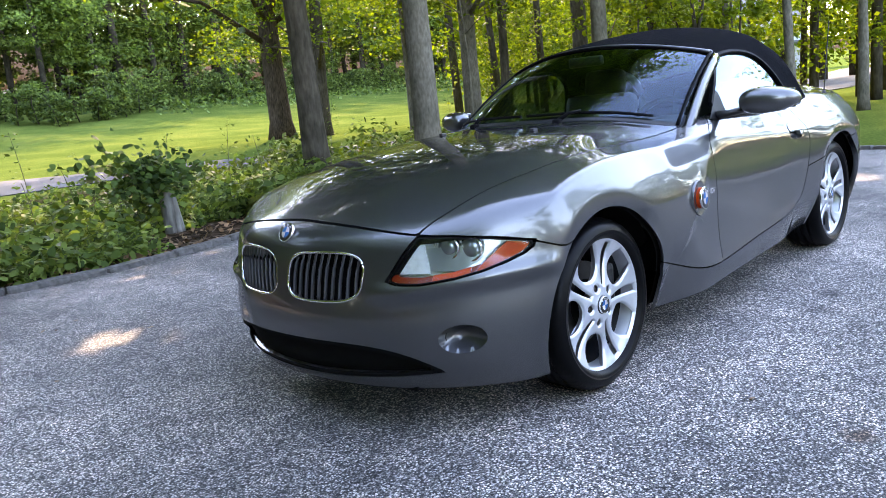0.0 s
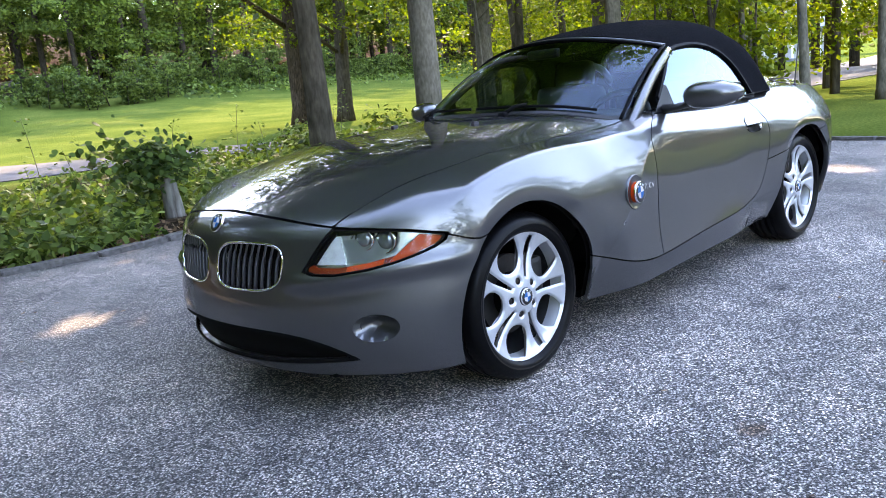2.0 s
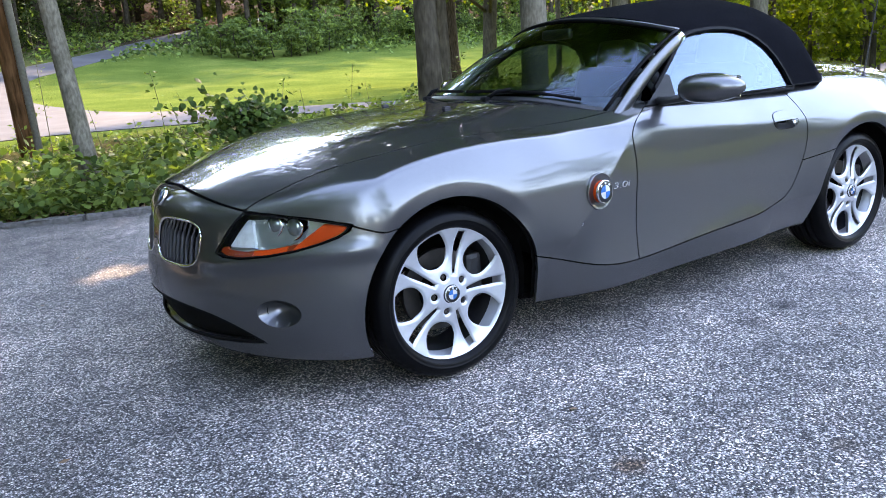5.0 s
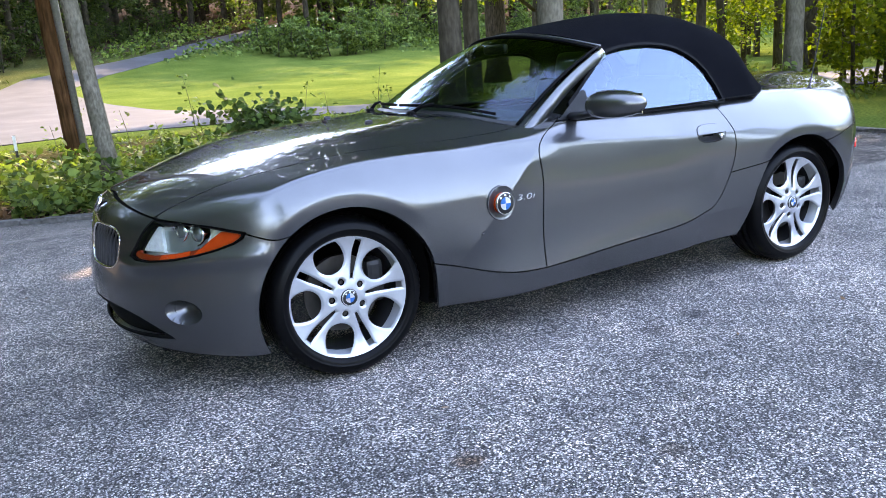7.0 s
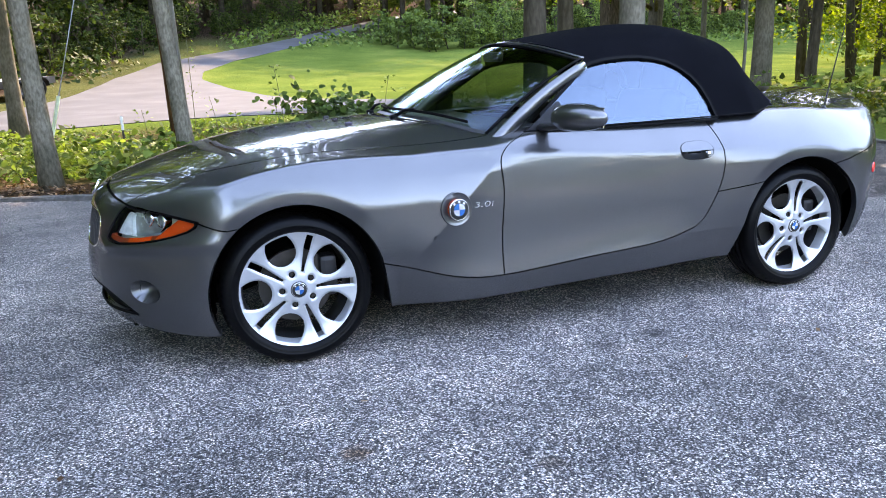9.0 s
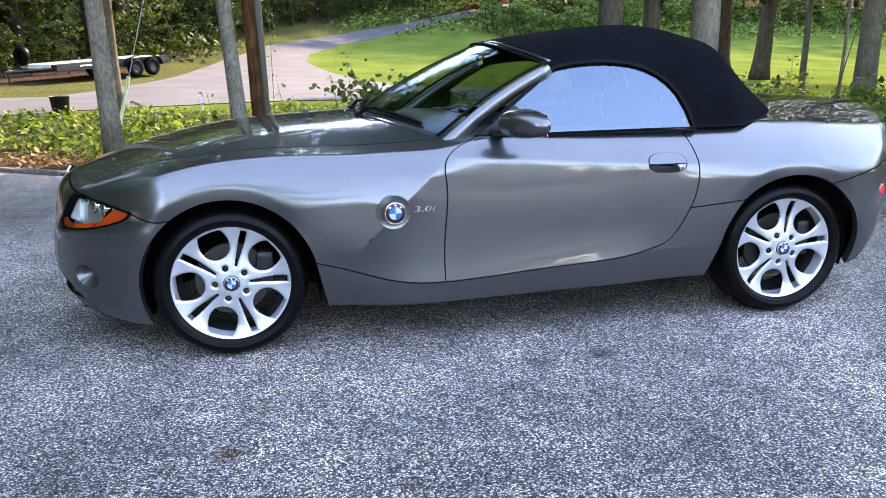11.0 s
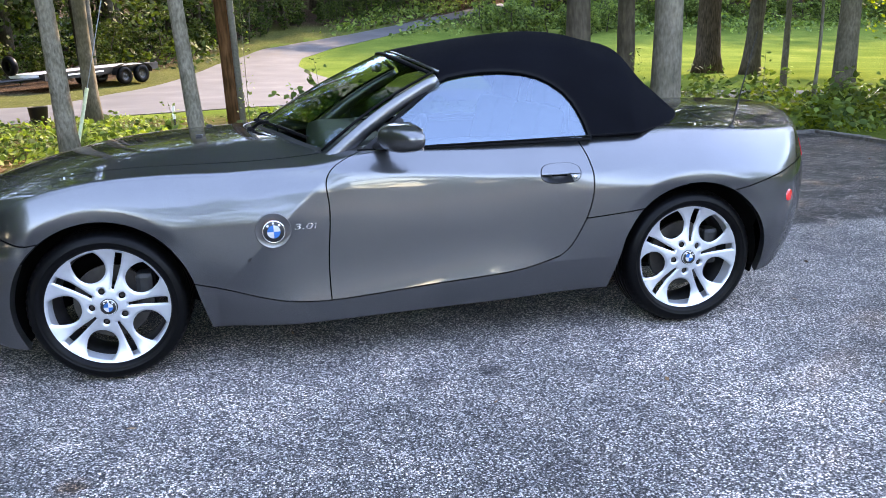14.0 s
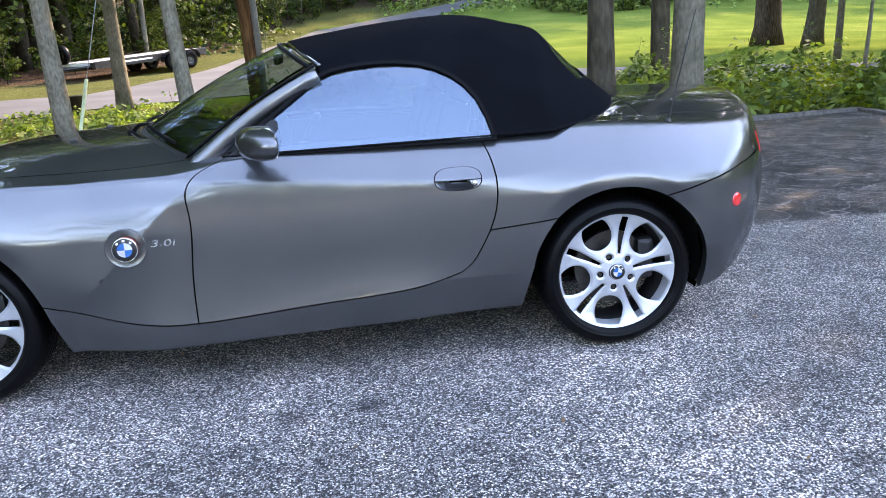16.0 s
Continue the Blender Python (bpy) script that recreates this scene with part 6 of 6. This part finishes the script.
def tall_weed(x, y, h, seed):
    """A single upright stem with paired leaves."""
    g = random.Random(seed)
    z = float(height(x, y))
    root = thing("weed", "tall thin weed with sparse paired leaves on the verge", "plant", (x, y, z), "tall weeds on the verge")
    bx, by = g.uniform(-0.15, 0.15), g.uniform(-0.1, 0.1)
    pts = [Vector((bx * (k / 6) ** 2, by * (k / 6) ** 2, h * k / 6)) for k in range(7)]
    part("stem", tube(pts, [0.007 - 0.0008 * k for k in range(7)], 6), STEM, root)
    C = []
    for k in range(int(h * 34)):
        q = g.uniform(0.25, 1.0)
        p = pts[0].lerp(pts[-1], q)
        a = g.uniform(0, 6.28); r = 0.05 + 0.07 * (1 - q) + g.uniform(0, 0.05)
        C.append((p.x + r * math.cos(a), p.y + r * math.sin(a), p.z))
    leaf_mesh("leaves", np.array(C), np.tile((0, -0.3, 1.0), (len(C), 1)), 0.065, SHRUB, root, seed=seed, shape=1.9)


for i, (x, y, h) in enumerate([(2.6, 7.4, 1.1), (3.1, 7.6, 0.9), (1.0, 6.2, 0.9), (0.45, 5.9, 0.75), (4.3, 8.6, 1.2), (2.0, 6.4, 0.8), (3.8, 6.9, 0.95), (5.9, 8.2, 1.1), (6.6, 8.9, 1.3), (0.3, 7.5, 0.9), (-0.6, 6.4, 0.8), (8.2, 7.4, 1.2), (1.35, 8.6, 1.3), (0.11, 11.0, 2.7)]):
    tall_weed(x, y, h, 70 + i)

undergrowth("undergrowth", "dark brambles and saplings on the floor of the woods", 26000, (-44, -3.5, 33.8, 62), 0.28, WOODLEAF_SHADED, 36, 1.6, 420, 0.9, 1.4)
undergrowth("undergrowth", "pale weeds and brambles below the far woods", 24000, (6, 95, 54, 76), 0.36, SHRUB, 38, 1.7, 420, 1.2, 1.5)

# ---- things round the drive ----
GREYMETAL = simple("grey_metal", (0.22, 0.225, 0.235), 0.55, 0.4, 0.15)
PALEWOOD = make_bark("weathered_pale_wood", (0.08, 0.07, 0.06), (0.22, 0.205, 0.18), 20.0, 0.5, 6.0)
GUARD = simple("pale_green_plastic", (0.55, 0.62, 0.40), 0.5)
DECK = make_bark("grey_deck_boards", (0.2, 0.2, 0.2), (0.36, 0.36, 0.36), 18.0, 0.3, 5.0)
SIDING = simple("pale_siding", (0.42, 0.44, 0.46), 0.7, 0, 0.06, 3)
ROOFING = simple("grey_shingle", (0.12, 0.12, 0.13), 0.9, 0, 0.25, 8, 0.5)
DARKPANE = simple("dark_window_pane", (0.03, 0.035, 0.04), 0.06, 0, 0.1, 2, coat=0.5)

# utility pole with a grey conduit
px, py = -0.19, 11.51
pole = thing("utility_pole", "brown treated wooden utility pole with a grey conduit up its side", "pole", (px, py, float(height(px, py)) - 0.1))
bm, _, _ = trunk_mesh((0, 0, 0), (-0.25, 0.05, 9.5), 0.125, 0.10, 3, 0.0, 1.0, 20, 14)
part("shaft", bm, POLEWOOD, pole, smooth=True)
part("conduit", tube([(0.165, -0.03, 0.0), (0.165 - 0.12, -0.02, 4.6), (0.165 - 0.25, 0.0, 9.0)], 0.062, 12), GREYMETAL, pole, "grey metal conduit", True)

# guy wire with its pale guard
gy = thing("guy_wire", "steel guy wire in a pale green plastic guard beside a tree", "guy wire", (-1.80, 6.1, float(height(-1.80, 6.1))))
part("wire", tube([(0, 0, 0), (0.56, 0, 1.95), (2.1, 0.4, 7.3)], 0.006, 6), GREYMETAL, gy)
part("guard", tube([(0.03, 0, 0.10), (0.285, 0, 1.0)], 0.022, 10), GUARD, gy, "pale green plastic guard")

# marker stake
mk = thing("marker_stake", "thin dark marker stake with a white top among the plants", "stake", (-1.06, 9.84, float(height(-1.06, 9.84)) - 0.05))
part("stake", bm_box((0.035, 0.02, 0.62), (0, 0, 0.31), 0.004), BLACK, mk)
part("white_band", bm_box((0.045, 0.028, 0.22), (0, 0, 0.53), 0.004), WHITE, mk)

# cut trunk with ivy
st = thing("tree_stump", "short pale cut trunk smothered in ivy behind the kerb", "stump", (1.72, 5.62, -0.05))
bm, _, _ = trunk_mesh((0, 0, 0), (-0.03, 0.0, 0.44), 0.095, 0.085, 8, 0.0, 1.15, 18, 10)
part("trunk", bm, PALEWOOD, st, smooth=True)
g_ = np.random.default_rng(77)
C_ = np.array((-0.16, 0.06, 0.60)) + g_.normal(0, 1, (900, 3)) * np.array((0.24, 0.15, 0.14))
C_ = C_[(np.abs(C_[:, 0] - 0.02) > 0.10) | (C_[:, 2] > 0.42)]
for k in range(3):                                     # long shoots reaching out to one side
    q_ = np.linspace(0, 1, 26)[:, None]
    C_ = np.concatenate([C_, np.array((-0.25, 0.0, 0.70)) + q_ * np.array((-0.45 - 0.2 * k, 0.05 * k, 0.34 - 0.10 * k)) + g_.normal(0, 0.022, (26, 3))])
leaf_mesh("ivy", C_, np.tile((0, -0.6, 0.8), (len(C_), 1)), 0.070, IVY, st, "dark ivy leaves", 5, 1.1, True)

# low black bucket by the lane
bk = thing("bucket", "low black bucket among plants beside the lane", "bucket", (-4.4, 14.3, float(height(-4.4, 14.3))))
part("body", bm_lathe([(0.0, 0.0), (0.16, 0.0), (0.20, 0.40), (0.215, 0.41), (0.19, 0.41), (0.15, 0.03), (0.0, 0.03)], 28, "Z"), BLACK, bk, smooth=True)


def trailer(x, y, rz):
    """Tandem-axle car hauler with a flat deck, low rails, fenders and a drawbar with a spare wheel."""
    t = thing("car_trailer", "black flatbed car trailer with pale deck parked at the woods", "trailer", (x, y, float(height(x, y))))
    t.rotation_euler = (0, radians(-3.0), radians(rz))
    L, W, H = 5.4, 2.05, 0.62
    for s in (-1, 1):
        part("side_rail", bm_box((L, 0.07, 0.26), (0, s * W / 2, H - 0.02), 0.008), BLACK, t)
        part("pale_stripe", bm_box((1.6, 0.01, 0.06), (-0.9, s * (W / 2 + 0.04), H - 0.01), 0.002), WHITE, t)
    for k in range(9):
        part("deck_board", bm_box((L - 0.1, W / 9 - 0.012, 0.045), (0, -W / 2 + (k + 0.5) * W / 9, H + 0.07), 0.006), DECK, t)
    part("end_rail", bm_box((0.08, W, 0.20), (-L / 2, 0, H), 0.01), BLACK, t)
    part("end_panel", bm_box((0.02, W * 0.8, 0.13), (-L / 2 - 0.05, 0, H + 0.03), 0.004), WHITE, t)
    part("end_rail", bm_box((0.08, W, 0.18), (L / 2, 0, H), 0.01), BLACK, t)
    for s in (-1, 1):
        for k, dx in enumerate((0.75, 1.62)):
            tm = bm_lathe([(0.17, -0.09), (0.24, -0.11), (0.33, -0.10), (0.355, -0.06), (0.355, 0.06), (0.33, 0.10), (0.24, 0.11), (0.17, 0.09)], 32, "Y")
            tm.transform(Matrix.Translation((dx, s * (W / 2 + 0.17), 0.355)))
            wh = part("wheel", tm, RUBBER, t, smooth=True)
            rm = bm_lathe([(0.18, -0.07), (0.12, -0.03), (0.05, -0.05), (0.0, -0.05)] if s < 0 else [(0.18, 0.07), (0.12, 0.03), (0.05, 0.05), (0.0, 0.05)], 24, "Y")
            rm.transform(Matrix.Translation((dx, s * (W / 2 + 0.17), 0.355)))
            part("rim", rm, BLACK, wh, smooth=True)
        arc = bmesh.new(); a0 = []
        for k in range(13):
            q = math.pi * k / 12
            a0.append((1.185 - 0.92 * math.cos(q), 0.40 + 0.42 * math.sin(q) ** 0.6))
        rows = [[arc.verts.new((ax, s * (W / 2 + o), az)) for ax, az in a0] for o in (0.05, 0.30)]
        for k in range(12):
            arc.faces.new((rows[0][k], rows[0][k + 1], rows[1][k + 1], rows[1][k]))
        bmesh.ops.solidify(arc, geom=arc.faces[:], thickness=0.012)
        part("fender", arc, BLACK, t)
        part("drawbar", tube([(-L / 2, s * W * 0.42, H - 0.04), (-L / 2 - 1.25, 0.0, H - 0.08)], 0.05, 6), BLACK, t)
    sp = bm_lathe([(0.17, -0.09), (0.24, -0.11), (0.33, -0.10), (0.355, -0.06), (0.355, 0.06), (0.33, 0.10), (0.24, 0.11), (0.17, 0.09)], 32, "Y")
    sp.transform(Matrix.Translation((-L / 2 - 0.12, 0.55, H + 0.42)) @ Euler((0, 0, radians(90))).to_matrix().to_4x4())
    part("spare_wheel", sp, RUBBER, t, smooth=True)
    part("jack", tube([(-L / 2 - 1.1, 0.1, 0.0), (-L / 2 - 1.1, 0.1, H + 0.25)], 0.035, 8), BLACK, t)
    return t


trailer(-6.75, 29.8, 52)


def house(x, y, rz, w, d, h, label):
    """Two-storey house with a porch, windows and a pitched roof."""
    t = thing("house", label, "house", (x, y, float(height(x, y)) - 0.2))
    t.rotation_euler = (0, 0, radians(rz))
    part("wall", bm_box((w, d, h), (0, 0, h / 2), 0.02), SIDING, t)
    for k in range(int(h / 0.22)):
        part("siding_board", bm_box((w + 0.04, 0.025, 0.20), (0, -d / 2 - 0.012, 0.12 + 0.22 * k), 0.004), SIDING, t)
    bm = bmesh.new()
    e = 0.5
    v = [bm.verts.new(p) for p in ((-w / 2 - e, -d / 2 - e, h), (w / 2 + e, -d / 2 - e, h), (w / 2 + e, d / 2 + e, h), (-w / 2 - e, d / 2 + e, h), (-w / 2 - e, 0, h + d * 0.38), (w / 2 + e, 0, h + d * 0.38))]
    for f in ((0, 1, 5, 4), (2, 3, 4, 5), (0, 4, 3), (1, 2, 5), (3, 2, 1, 0)):
        bm.faces.new([v[i] for i in f])
    part("roof", bm, ROOFING, t)
    for i in range(4):
        for j in range(2):
            cx, cz = -w / 2 + (i + 0.5) * w / 4, 1.6 + 2.7 * j
            win = part("window", bm_box((1.15, 0.10, 1.5), (cx, -d / 2 - 0.03, cz), 0.01), WHITE, t)
            for q in (-1, 1):
                part("pane", bm_box((0.95, 0.04, 0.62), (cx, -d / 2 - 0.075, cz + q * 0.34), 0.004), DARKPANE, win)
    for i in range(5):
        part("porch_post", bm_box((0.20, 0.20, 2.6), (-w / 2 + i * w / 4, -d / 2 - 2.0, 1.3), 0.01), WHITE, t)
    part("porch_roof", bm_box((w + 0.6, 2.6, 0.22), (0, -d / 2 - 1.2, 2.75), 0.02, (-6, 0, 0)), ROOFING, t)
    part("porch_floor", bm_box((w, 2.3, 0.3), (0, -d / 2 - 1.1, 0.25), 0.02), GREYMETAL, t)
    return t


house(78.0, 33.0, -68, 15, 9, 5.4, "pale two-storey house with a white-posted porch behind trees")

# small leaves and grit scattered on the asphalt
g_ = np.random.default_rng(91)
def scatter(name, label, n, size, mat, box, seed, shape):
    g = np.random.default_rng(seed)
    xy = np.column_stack([g.uniform(box[0], box[1], n), g.uniform(box[2], box[3], n)])
    xy = xy[on_drive(xy[:, 0], xy[:, 1]) > 0.05]
    C = np.column_stack([xy, np.full(len(xy), 0.006)])
    D = np.tile((0, 0, 2.6), (len(C), 1))
    return tagged(leaf_mesh(name, C, D, size, mat, None, label, seed, shape), category="litter", kind="stuff")


LITTER = make_leaf("dry_leaf", (0.06, 0.03, 0.016), (0.20, 0.12, 0.075), 0.1)
scatter("leaf_litter", "small dry brown leaves lying on the asphalt", 160, 0.035, LITTER, (-6, 7.5, -6, 4.5), 92, 1.6)
xy_ = np.column_stack([g_.uniform(-9, 2.5, 9000), g_.uniform(4.0, 11, 9000)])
o_ = -on_drive(xy_[:, 0], xy_[:, 1])
xy_ = xy_[(o_ > 0.05) & (o_ < np.where(xy_[:, 0] < -1.8, 3.0, 1.0))]
C_ = np.column_stack([xy_, height(xy_[:, 0], xy_[:, 1]) + g_.uniform(0.01, 0.05, len(xy_))])
tagged(leaf_mesh("leaf_litter", C_, np.tile((0, 0, 1.2), (len(C_), 1)), 0.07, LITTER, None, "fallen brown leaves along the verge", 93, 1.6), category="litter", kind="stuff")
